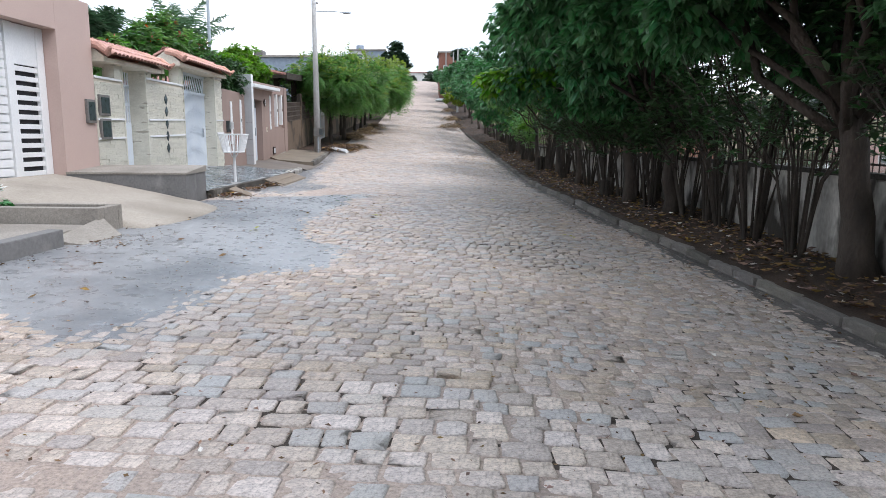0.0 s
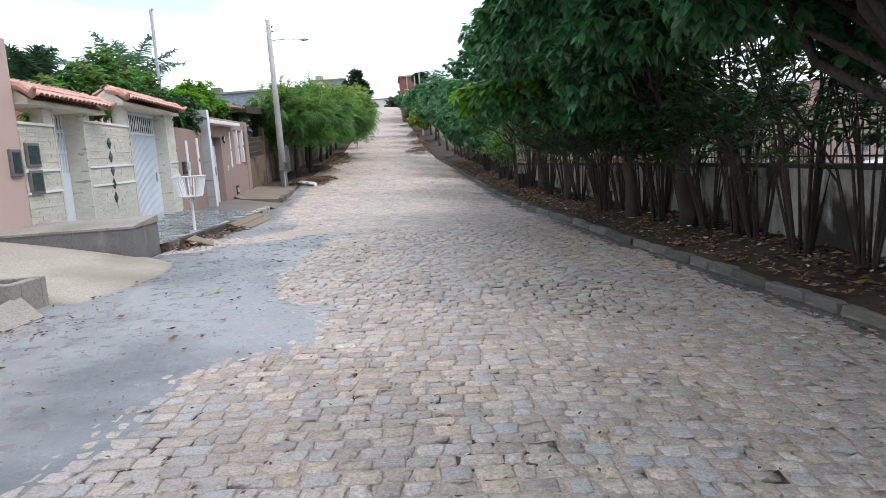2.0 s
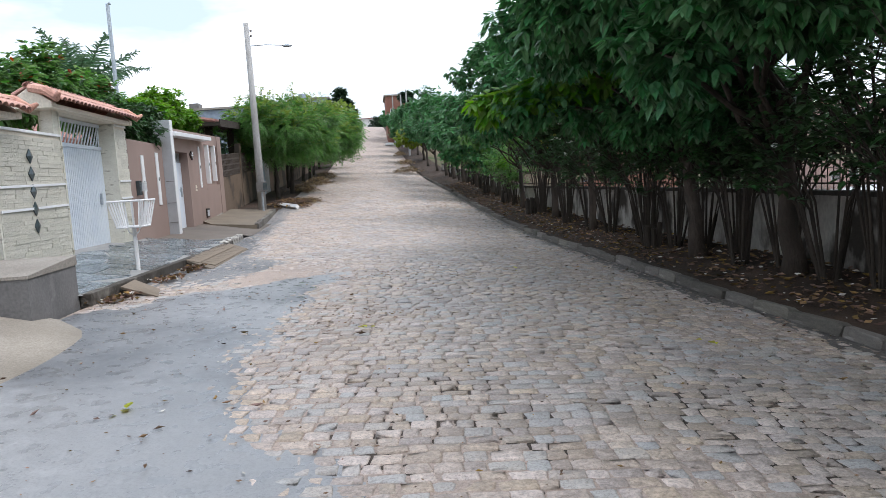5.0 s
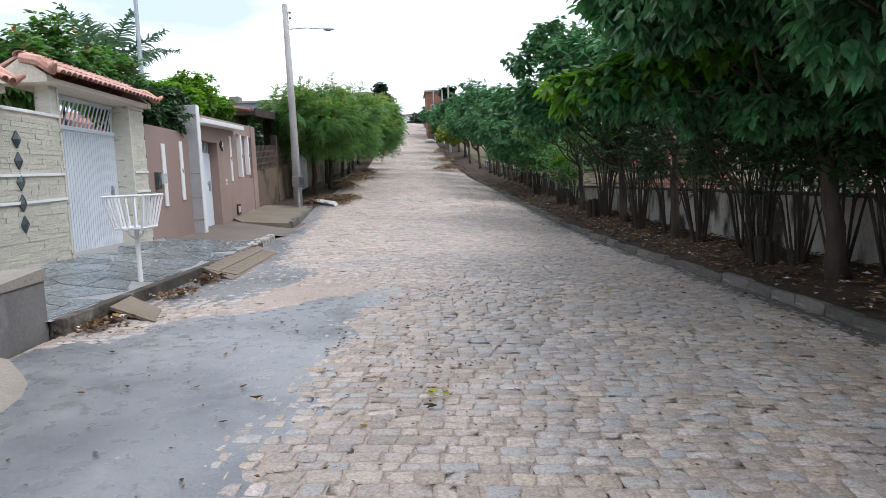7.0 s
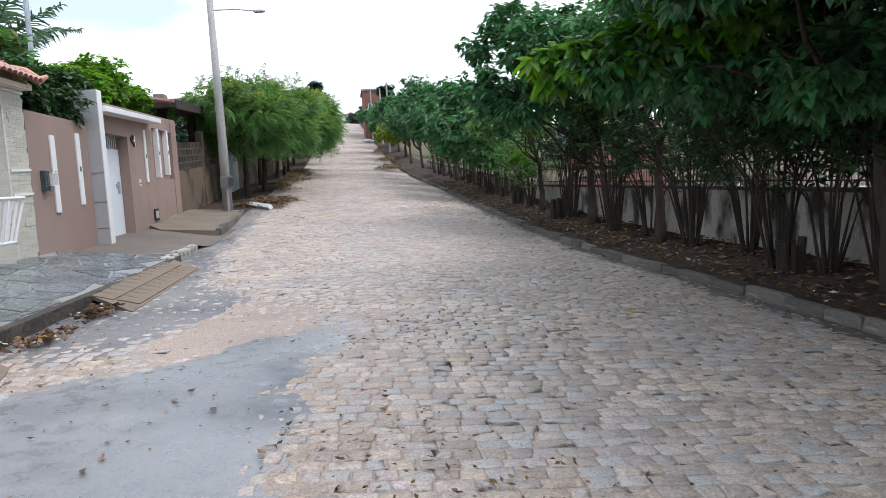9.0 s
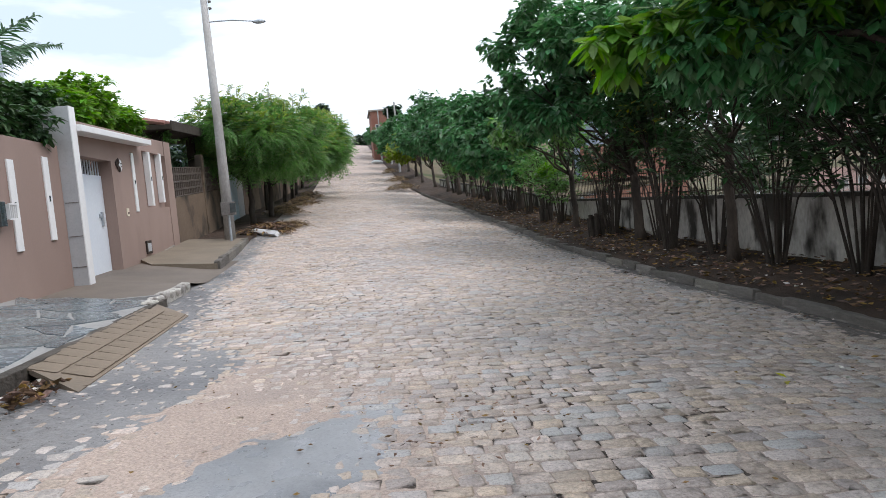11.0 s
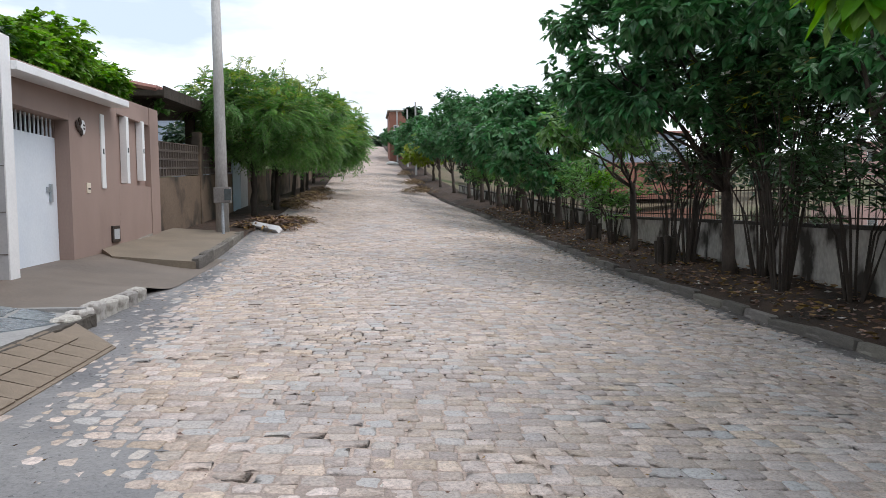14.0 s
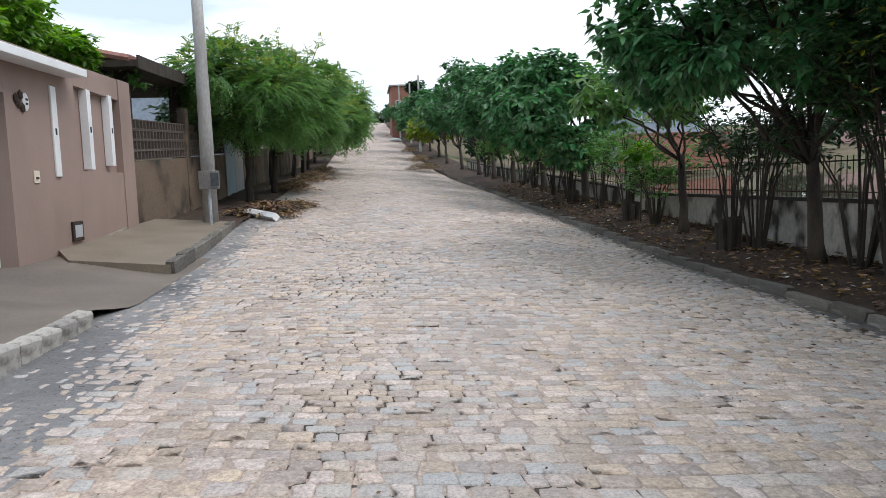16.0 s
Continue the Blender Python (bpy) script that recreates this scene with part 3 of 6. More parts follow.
for dz in (0.1, 0.62):
    for i in range(21):
        y = 2 + i * 2
        bm = sbox(B(), U_WALL + 0.075, U_WALL + 0.105, y, y + 2, (top_e(y) + 0.06 + dz, top_e(y + 2) + 0.06 + dz), (top_e(y) + 0.085 + dz, top_e(y + 2) + 0.085 + dz))
        part("rail", bm, IRON, rail)

# ---------------------------------------------------------------- pavements on the house side
yard = thing("pavement_near", "worn concrete forecourt beside the road", "pavement", kind="structure")
part("slab", sbox(B(), -8.2, -4.98, -8, 8.55, (0.2, 0.2), (0.36, 0.36), 6, 0.01), CONCRETE, yard)
part("edge_wall", sbox(B(), -4.99, -4.8, -8, 7.6, 0.05, (0.36, 0.43), 6, 0.015), CEMENT_GREY, yard, "grey cement edging")
bm = B()
vs = [bm.verts.new(P(*q)) for q in ((-4.98, 7.62, 0.3), (-4.98, 8.75, 0.44), (-4.62, 8.55, 0.235), (-4.66, 7.75, 0.225), (-4.98, 7.62, 0.1), (-4.98, 8.75, 0.1), (-4.62, 8.55, 0.1), (-4.66, 7.75, 0.1))]
for f in ((0, 1, 2, 3), (4, 7, 6, 5), (0, 4, 5, 1), (1, 5, 6, 2), (2, 6, 7, 3), (3, 7, 4, 0)):
    bm.faces.new([vs[k] for k in f])
part("broken_slab", bm, CONCRETE, yard)

planter = thing("planter", "low weathered concrete planter box beside the garage ramp", "planter")
part("front_wall", sbox(B(), -8.2, -4.95, 8.62, 8.76, 0.15, (0.57, 0.57), 1, 0.012), CONCRETE, planter)
part("back_wall", sbox(B(), -8.2, -4.95, 9.12, 9.22, 0.15, 0.57, 1, 0.012), CONCRETE, planter)
part("end_wall", sbox(B(), -5.09, -4.95, 8.765, 9.115, 0.15, 0.565, 1, 0.01), CONCRETE, planter)
part("soil", sbox(B(), -8.2, -5.1, 8.77, 9.11, 0.2, 0.47), DIRT, planter, "dark soil")

ramp = thing("garage_ramp", "cracked tan concrete ramp rising to the garage door", "ramp", kind="structure")
bm = B()
rows = []
for j in range(13):
    y = 9.23 + (12.95 - 9.23) * j / 12
    tip = -4.5 - 0.16 * abs((y - 10.6) / 1.4) ** 2.2 - max(0, y - 12.2) * 0.5
    row = []
    for i in range(12):
        f = i / 11
        u = -7.9 + (tip + 7.9) * f
        z = (0.80 - 0.02 * (y < 9.5)) * (1 - f ** 1.15) + (road_z(tip, y) + 0.02) * f ** 1.15 + 0.008 * noise.noise(Vector((u * 1.3, y * 1.3, 9)))
        row.append(bm.verts.new(P(u, y, z)))
    row.append(bm.verts.new(P(tip + 0.03, y, road_z(tip, y) - 0.1)))
    rows.append(row)
for r, s in zip(rows, rows[1:]):
    for k in range(12):
        bm.faces.new((r[k], r[k + 1], s[k + 1], s[k]))
edge = [bm.verts.new(v.co - Vector((0, 0, 0.5))) for v in rows[0][:-1]]
for k in range(11):
    bm.faces.new((rows[0][k], edge[k], edge[k + 1], rows[0][k + 1]))
part("ramp_slab", bm, mk("tan_ramp_concrete", (0.335, 0.295, 0.245), (0.42, 0.375, 0.32), 0.9, 0.85, 0.5, (0.25, 0.22, 0.18), 0.6, fine=30, bump_dist=0.01, grit=0.4), ramp, smooth=True)

landing = thing("landing_wall", "raised grey cement landing with a pale worn top", "landing", kind="structure")
def prism(bm, plan, top, bottom):
    a = [bm.verts.new(P(u, y, z)) for (u, y), z in zip(plan, top)]
    b = [bm.verts.new(P(u, y, bottom)) for u, y in plan]
    bm.faces.new(a)
    bm.faces.new(b[::-1])
    n = len(plan)
    for k in range(n):
        bm.faces.new((a[k], b[k], b[(k + 1) % n], a[(k + 1) % n]))
    return bm


PLAN = [(-7.66, 12.4), (-5.42, 12.5), (-5.56, 13.85), (-7.66, 13.75)]
part("wall_body", prism(B(), PLAN, (0.80, 0.80, 0.885, 0.885), 0.05), CEMENT_GREY, landing)
part("top_slab", prism(B(), [(-7.66, 12.385), (-5.405, 12.485), (-5.545, 13.865), (-7.66, 13.765)], (0.835, 0.835, 0.92, 0.92), 0.80), CONCRETE, landing, "pale worn cement top")

flags = thing("pavement_flagstone", "damp blue-grey irregular flagstone pavement in mortar", "pavement", kind="structure")
def flag_z(u, y):
    f = (u + 7.65) / 2.2
    return 0.62 - 0.22 * f - 0.03 * (y - 14) / 8


# Shade on the eroded kerb side is put into this dark colour.
SHADED_EDGE = mk("shade_dark_eroded_edging", (0.045, 0.04, 0.034), (0.10, 0.088, 0.075), 2.5, 0.85, 0.9, (0.25, 0.23, 0.20), 1.6, (0.6, 0.68), fine=8, bump_dist=0.03)
bm = sbox(B(), (-5.56, -5.62), (-5.42, -5.5), 13.87, 22.3, 0.02, (0.412, 0.382), 90, 0.012)
for v in bm.verts:
    w = noise.noise(v.co * 3.1) + 0.6 * noise.noise(v.co * 9)
    v.co += Vector((0.028 * w, 0, 0.014 * min(0.2, w)))
part("kerb_wall", bm, SHADED_EDGE, flags, "chipped concrete edging with its shade in the dark colour")
ob = sheet("mortar_bed", across(lambda y: -8.25, lambda y: float(np.interp(y, [13.8, 22.3], [-5.5, -5.58])), 12), list(np.linspace(13.8, 22.3, 20)), lambda u, y: flag_z(u, y) - 0.004, MORTAR, flags)
part("side", sbox(B(), -8.25, -5.6, 22.24, 22.32, 0.05, (0.45, 0.45)), MORTAR, flags)
rng = random.Random(21)
nr, nc = 14, 6
cells = {}
for j in range(nr + 1):
    for i in range(nc + 1):
        uu = -7.72 + (i + (0.5 if j % 2 else 0)) * 0.47 + rng.uniform(-0.15, 0.15)
        cells[i, j] = (min(uu, -5.56), 13.9 + j * 0.6 + rng.uniform(-0.17, 0.17))
for j in range(nr):
    for i in range(nc):
        q = [cells[i, j], cells[i + 1, j], cells[i + 1, j + 1], cells[i, j + 1]]
        if q[1][0] - q[0][0] < 0.1 or q[2][0] - q[3][0] < 0.1:
            continue
        mu, my = sum(a for a, _ in q) / 4, sum(b for _, b in q) / 4
        k = 0.90
        # each stone gets an extra corner on its long sides, so that no two are alike
        ring = []
        for a, b in zip(q, q[1:] + q[:1]):
            ring.append((mu + (a[0] - mu) * k, my + (a[1] - my) * k))
            m0, m1 = (a[0] + b[0]) / 2 + rng.uniform(-0.05, 0.05), (a[1] + b[1]) / 2 + rng.uniform(-0.05, 0.05)
            ring.append((mu + (m0 - mu) * k, my + (m1 - my) * k))
        bm = B()
        lift = rng.uniform(0.004, 0.011)
        top = [bm.verts.new(P(a, b, flag_z(a, b) + lift)) for a, b in ring]
        low = [bm.verts.new(P(mu + (a - mu) * 1.03, my + (b - my) * 1.03, flag_z(a, b) - 0.02)) for a, b in ring]
        bm.faces.new(top)
        for t in range(8):
            bm.faces.new((top[t], low[t], low[(t + 1) % 8], top[(t + 1) % 8]))
        part("flagstone", bm, FLAG, flags)

BROWN_CONC = mk("brown_worn_concrete", (0.13, 0.108, 0.09), (0.20, 0.17, 0.142), 0.9, 0.7, 0.5, (0.13, 0.11, 0.095), 0.6, fine=24, bump_dist=0.01)
TAN_CONC = mk("tan_worn_concrete", (0.165, 0.135, 0.10), (0.225, 0.185, 0.14), 1.2, 0.8, 0.5, (0.18, 0.15, 0.115), 0.8, fine=20, bump_dist=0.01)
pave_b = thing("pavement_mauve_house", "worn tan concrete pavement sloping to the road", "pavement", kind="structure")
ob = sheet("drive_slab", across(lambda y: -8.3, lambda y: float(np.interp(y, [22.3, 24.4, 25.2, 27.6], [-5.68, -5.72, -5.5, -5.5])), 12), list(np.linspace(22.32, 29.0, 28)),
           lambda u, y: (0.48 + 0.02 * (y - 22)) * (1 - smooth(-7.6, -5.5, u)) + (road_z(-5.6, y) + 0.13 * (1 - smooth(24.2, 25.2, y)) + 0.01) * smooth(-7.6, -5.5, u) + 0.006 * noise.noise(Vector((u, y, 3))), BROWN_CONC, pave_b)
part("raised_slab", prism(B(), [(-7.7, 28.3), (-7.2, 27.5), (-5.72, 27.35), (-5.98, 33.3), (-7.7, 33.3)], (0.70, 0.60, 0.50, 0.80, 0.92), 0.1), TAN_CONC, pave_b, "raised concrete slab")
kerb_c = thing("kerb_left", "whitewashed chipped kerb blocks", "kerb", kind="structure")
rng = random.Random(8)
WKERB = mk("chipped_whitewash", (0.40, 0.38, 0.35), (0.52, 0.50, 0.46), 5, 0.85, 0.6, (0.17, 0.15, 0.13), 2.2, (0.5, 0.68), piece=0.25)
wk = unit_block("kerb_block", WKERB, 0.1, 0.07, 12)
for i in range(7):
    y = 21.9 + i * 0.37
    piece("kerb_block", wk, kerb_c, -5.63 - 0.01 * i, y, 0.30 + rng.uniform(-0.02, 0.02), 0.16, 0.33, 0.26, 0, rng.uniform(-0.05, 0.05), rng.uniform(-0.05, 0.05))
tk = unit_block("kerb_block", KERB, 0.08, 0.06, 13)
for i in range(9):
    y = 27.7 + i * 0.66
    piece("kerb_block", tk, kerb_c, -5.73 - 0.045 * i * 0.66, y, 0.36 + rise(y) * 0.9 + rng.uniform(-0.015, 0.015), 0.15, 0.62, 0.26, 0.02, rng.uniform(-0.05, 0.05))
ramp_b = thing("kerb_ramp", "brown concrete wedge ramp against the kerb", "ramp", kind="structure")
SANDY_CONC = mk("sandy_worn_concrete", (0.17, 0.135, 0.10), (0.25, 0.20, 0.15), 1.4, 0.8, 0.6, (0.17, 0.14, 0.11), 0.9, fine=20, bump_dist=0.01)


def lean_slab(plan, top, thick):
    bm = B()
    a = [bm.verts.new(P(u, y, z)) for (u, y), z in zip(plan, top)]
    b = [bm.verts.new(P(u, y, z - thick)) for (u, y), z in zip(plan, top)]
    bm.faces.new(a)
    bm.faces.new(b[::-1])
    for k in range(len(plan)):
        bm.faces.new((a[k], b[k], b[(k + 1) % len(plan)], a[(k + 1) % len(plan)]))
    return bm


part("wedge", lean_slab([(-5.49, 17.95), (-4.86, 17.5), (-4.95, 21.3), (-5.56, 21.9)], (0.392, 0.235, 0.24, 0.375), 0.05), SANDY_CONC, ramp_b, "tan slab leaning on the kerb")
part("wedge_tip", lean_slab([(-5.44, 15.35), (-5.4, 14.75), (-4.8, 14.5), (-5.02, 15.2)], (0.385, 0.365, 0.232, 0.24), 0.035), SANDY_CONC, ramp_b, "broken tan slab leaning on the kerb")
brick_one = unit_block("paving_brick", SANDY_CONC, 0.05, 0.03, 71)
for j in range(12):
    for i in range(2):
        yy = 18.05 + j * 0.285 + 0.02 * (i - 1)
        f = (i + 0.5) / 2
        a, b = -5.48 - 0.02 * (yy - 18), -4.89 - 0.024 * (yy - 17.6)
        piece("paving_brick", brick_one, ramp_b, a + (b - a) * f, yy, 0.392 - 0.147 * f + 0.003 * ((i * 7 + j * 3) % 3 - 1), 0.28, 0.268, 0.02, 0, 0.25)
left_verge = sheet("verge_left", across(lambda y: -9.5, lambda y: kerb_l(y) + 0.06, 16), list(np.arange(33.0, 60, 0.35)) + list(np.arange(60, 200, 3.0)),
                   lambda u, y: rise(y) + 0.33 + 0.05 * noise.noise(Vector((u * 1.1, y * 0.9, 17))) + 0.02 * noise.noise(Vector((u * 5, y * 5, 2))) - 0.05 * max(0, u + 6.3), DIRT)
tagged(left_verge, "bare earth verge under the street trees", "verge", kind="structure")

# ---------------------------------------------------------------- pink garage house
U0 = -7.65
garage = thing("garage_house", "pink-painted house front with a white garage door", "house")
bm = B()
sbox(bm, U0 - 0.35, U0, 12.42, 13.6, 0.1, 4.08, 1, 0.012)
part("pier", bm, PINK, garage)
part("lintel", sbox(B(), U0 - 0.35, U0, 4.0, 12.417, 3.42, 4.08, 1), PINK, garage)
part("side_wall", sbox(B(), -17, U0 - 0.353, 13.3, 13.6, 0.1, 4.05), PINK, garage)
part("near_wall", sbox(B(), U0 - 0.35, U0, -6, 3.997, 0.1, 4.08), PINK, garage)
part("roof", sbox(B(), -17, U0 - 0.353, -6, 13.297, 3.85, 4.0), CONCRETE, garage)
part("back_wall", sbox(B(), -17.3, -17.003, -6, 13.6, 0.1, 4.05), PINK, garage)
door = part("garage_door", sbox(B(), U0 - 0.36, U0 - 0.30, 4.0, 11.35, 0.6, 3.42), WHITE, garage, "white ribbed metal garage door")
slat = unit_block("panel", WHITE, 0.03, 0.0)
n = 18
for i in range(n):
    z = 0.66 + (i + 0.5) * (3.36 - 0.66) / n
    piece("panel", slat, door, U0 - 0.285, 7.66, z, 0.045, 7.3, (3.36 - 0.66) / n - 0.02)
# Near-black sheet carries the shade behind the louvres in its colour.
gate = part("side_gate", sbox(B(), U0 - 0.345, U0 - 0.32, 11.45, 12.37, 0.62, 3.40), DARK, garage, "slotted white side panel")
part("stile", sbox(B(), U0 - 0.32, U0 - 0.25, 11.36, 11.56, 0.6, 3.41, 1, 0.008), WHITE, gate)
part("stile", sbox(B(), U0 - 0.32, U0 - 0.25, 12.2, 12.41, 0.6, 3.41, 1, 0.008), WHITE, gate)
part("top_panel", sbox(B(), U0 - 0.32, U0 - 0.26, 11.565, 12.195, 2.72, 3.40, 1, 0.006), WHITE, gate)
for i in range(13):
    z = 0.63 + i * 0.165
    part("louvre", sbox(B(), U0 - 0.32, U0 - 0.26, 11.565, 12.195, z, z + 0.085, 1, 0.006), WHITE, gate)
lampw = thing("wall_lamp", "small white dome lamp on the pink wall", "lamp")
bm = B()
bmesh.ops.create_uvsphere(bm, u_segments=16, v_segments=8, radius=0.09, matrix=Matrix.Translation(P(U0 + 0.09, 10.4, 3.86)))
tube(bm, [P(U0, 10.4, 3.86), P(U0 + 0.05, 10.4, 3.86)], [0.06, 0.06], 10)
part("shade", bm, WHITE, lampw, smooth=True)
for k, (u, y) in enumerate(((-7.85, 13.22), (-7.85, 13.5))):
    post = thing("roof_post", "slim blue-grey metal post on the parapet", "post", "posts on the roof")
    part("shaft", tube(B(), [P(u, y, 4.07), P(u, y, 6.4)], [0.045, 0.045], 8), STEEL, post)
inter = thing("intercom", "dark square intercom box on the pink pier", "intercom")
part("case", sbox(B(), U0 - 0.01, U0 + 0.05, 13.2, 13.52, 1.76, 2.22, 1, 0.01), METER, inter)
part("glass", sbox(B(), U0 + 0.051, U0 + 0.056, 13.25, 13.47, 1.81, 2.17), GLASS_DARK, inter)

# ---------------------------------------------------------------- stone-clad house wall with two tiled portals
stone_wall = thing("stone_wall", "cream split-stone garden wall with white bands", "wall")
def stone_span(y0, y1, z0, z1, depth=0.22):
    ob = part("wall_core", sbox(B(), U0 - depth - 0.02, U0 - 0.02, y0, y1, z0 - 0.3, z1, 3), CREAM, stone_wall)
    return ob


STRIPS = [unit_block("stone_strip", STONE, 0.05, 0.02, 40 + k) for k in range(4)]
rng = random.Random(33)
def clad(y0, y1, z0, z1, core, skip=()):
    z = z0
    while z < z1 - 0.02:
        h = min(0.075, z1 - z)
        y = y0 - rng.uniform(0, 0.3)
        while y < y1 - 0.03:
            L = rng.uniform(0.22, 0.55)
            a, b = max(y, y0), min(y + L, y1)
            if b - a > 0.05:
                piece("stone_strip", rng.choice(STRIPS), core, U0 - 0.012 + rng.uniform(-0.004, 0.008), (a + b) / 2, z + h / 2, 0.03, (b - a) * 0.99, h * 0.965)
            y += L
        z += h


SPANS = [(13.605, 14.75, 2.66), (15.95, 18.2, 2.82), (20.9, 21.6, 3.25)]
for a, b, top in SPANS:
    core = stone_span(a, b, 0.55, top)
    clad(a + 0.005, b - 0.005, 0.58, top - 0.06, core)
    part("cap", sbox(B(), U0 - 0.26, U0 + 0.02, a, b, top + 0.002, top + 0.05, 2, 0.008), WHITE, stone_wall, "white-painted cap")
    for z0 in (1.44, 1.83):
        part("band", sbox(B(), U0 + 0.004, U0 + 0.03, a + 0.01, b - 0.01, (z0 + 0.09 * (a - 14) / 4, z0 + 0.09 * (b - 14) / 4), (z0 + 0.04 + 0.09 * (a - 14) / 4, z0 + 0.04 + 0.09 * (b - 14) / 4), 2), WHITE, stone_wall, "thin white band")
for i in range(5):
    dia = thing("diamond_ornament", "dark mirrored diamond tile on the stone wall", "ornament", "diamonds on the wall")
    zc = 2.42 - i * 0.30
    bm = B()
    ring = [P(U0 + 0.025, 17.0 + a, zc + b) for a, b in ((0, 0.125), (0.1, 0), (0, -0.125), (-0.1, 0))]
    vs = [bm.verts.new(q) for q in ring]
    vb = [bm.verts.new(q + Vector((-0.02, 0, 0))) for q in ring]
    peak = bm.verts.new(P(U0 + 0.05, 17.0, zc))
    for k in range(4):
        bm.faces.new((vs[k], vs[(k + 1) % 4], peak))
        bm.faces.new((vs[k], vb[k], vb[(k + 1) % 4], vs[(k + 1) % 4]))
    part("tile", bm, GLASS_DARK, dia)
for z0, z1 in ((1.92, 2.34), (1.44, 1.86)):
    box = thing("meter_window", "dark glazed meter box in the stone wall", "meter box", "meter boxes")
    part("case", sbox(B(), U0 - 0.01, U0 + 0.05, 13.68, 14.1, z0, z1, 1, 0.01), METER, box)
    part("pane", sbox(B(), U0 + 0.052, U0 + 0.058, 13.73, 14.05, z0 + 0.05, z1 - 0.05), GLASS_DARK, box)

# portals: reveals, doors, little tiled roofs
def half_pipe(name, L, r, material):
    bm = B()
    rows = []
    for j in range(2):
        rows.append([bm.verts.new((math.cos(a) * r, -L / 2 + j * L, math.sin(a) * r * 0.75)) for a in np.linspace(0, math.pi, 7)])
        rows.append([bm.verts.new((math.cos(a) * (r - 0.013), -L / 2 + j * L, math.sin(a) * (r - 0.013) * 0.75)) for a in np.linspace(0, math.pi, 7)])
    for k in range(6):
        bm.faces.new((rows[0][k], rows[0][k + 1], rows[2][k + 1], rows[2][k]))
        bm.faces.new((rows[1][k], rows[3][k], rows[3][k + 1], rows[1][k + 1]))
        bm.faces.new((rows[0][k], rows[1][k], rows[1][k + 1], rows[0][k + 1]))
        bm.faces.new((rows[2][k], rows[2][k + 1], rows[3][k + 1], rows[3][k]))
    return to_mesh(name, bm, material)


TILE = half_pipe("roof_tile", 0.42, 0.09, TERRA)


def portal_roof(y0, y1, zb, lean):
    """A short gable roof over a gateway: plastered ends, barrel tiles on both slopes."""
    roof = thing("portal_roof", "small terracotta-tiled gateway roof with cream plaster ends", "roof", "gateway roofs")
    ridge_u, eave, back = U0 - 0.2, U0 + 0.2, U0 - 0.62
    zr = zb + 0.33
    bm = B()
    for a, b in ((y0, y0 + 0.16), (y1 - 0.16, y1)):
        v0 = [bm.verts.new(P(u, a, z)) for u, z in ((eave - 0.02, zb), (eave - 0.02, zb + 0.1), (ridge_u, zr + 0.04), (back, zb + 0.1), (back, zb))]
        v1 = [bm.verts.new(P(u, b, z)) for u, z in ((eave - 0.02, zb), (eave - 0.02, zb + 0.1), (ridge_u, zr + 0.04), (back, zb + 0.1), (back, zb))]
        bm.faces.new(v0)
        bm.faces.new(v1[::-1])
        for k in range(5):
            bm.faces.new((v0[k], v1[k], v1[(k + 1) % 5], v0[(k + 1) % 5]))
    part("gable", bm, CREAM, roof, "cream plaster gable end")
    part("soffit", sbox(B(), back, eave - 0.03, y0 + 0.161, y1 - 0.161, zb, zb + 0.08), CREAM, roof)
    n = int((y1 - y0 - 0.05) / 0.165)
    for side, far in ((1, eave + 0.09), (-1, back - 0.04)):
        run = abs(far - ridge_u)
        tilt = math.atan2(zr - zb - 0.1, run)
        for i in range(n):
            y = y0 + 0.12 + i * (y1 - y0 - 0.24) / (n - 1)
            for j in range(2):
                f = (0.27, 0.75)[j]
                u, z = ridge_u + (far - ridge_u) * f, zr + 0.07 - (zr - zb - 0.1) * f - 0.015 * j
                ob = new("roof_tile", TILE)
                m = Matrix.Translation(P(u, y, z)) @ Matrix.Rotation(heading(y), 4, "Z") @ Matrix.Rotation(side * tilt, 4, "Y") @ Matrix.Rotation(math.pi / 2, 4, "Z")
                ob.matrix_basis = m
                hang(ob, roof)
    bm = B()
    for i in range(int((y1 - y0) / 0.36)):
        y = y0 + 0.18 + i * 0.36
        piece("ridge_tile", TILE, roof, ridge_u, y, zr + 0.07, 1.1, 0.95, 1.1, 0.03)
    for y, s in ((y0 + 0.02, -1), (y1 - 0.02, 1)):
        tip = B()
        tube(tip, [P(ridge_u + 0.02, y, zr + 0.03), P(ridge_u + 0.3, y + s * 0.02, zb + 0.3), P(eave + 0.1, y + s * 0.06, zb + 0.16), P(eave + 0.2, y + s * 0.14, zb + 0.25)], [0.085, 0.085, 0.08, 0.03], 8)
        part("hip_tile", tip, TERRA, roof)
    bm.free()
    return roof


def reveal(y0, y1, z0, z1, deep, parent):
    part("jamb", sbox(B(), U0 - deep, U0 + 0.01, y1, y1 + 0.05, z0, z1, 1), STONE, parent, "stone-clad reveal")
    part("jamb", sbox(B(), U0 - deep, U0 + 0.01, y0 - 0.05, y0, z0, z1, 1), STONE, parent, "stone-clad reveal")
    part("head", sbox(B(), U0 - deep - 0.1, U0 + 0.02, y0 - 0.3, y1 + 0.3, z1 + 0.002, z1 + 0.14), CREAM, parent)


portal_roof(13.7, 16.6, 3.0, 0)
portal_roof(17.65, 21.6, 3.31, 0)
p1 = thing("door_1", "white metal garden door with an upper grille, closed", "door", kind="structure")
reveal(14.8, 15.9, 0.55, 3.0, 0.42, p1)
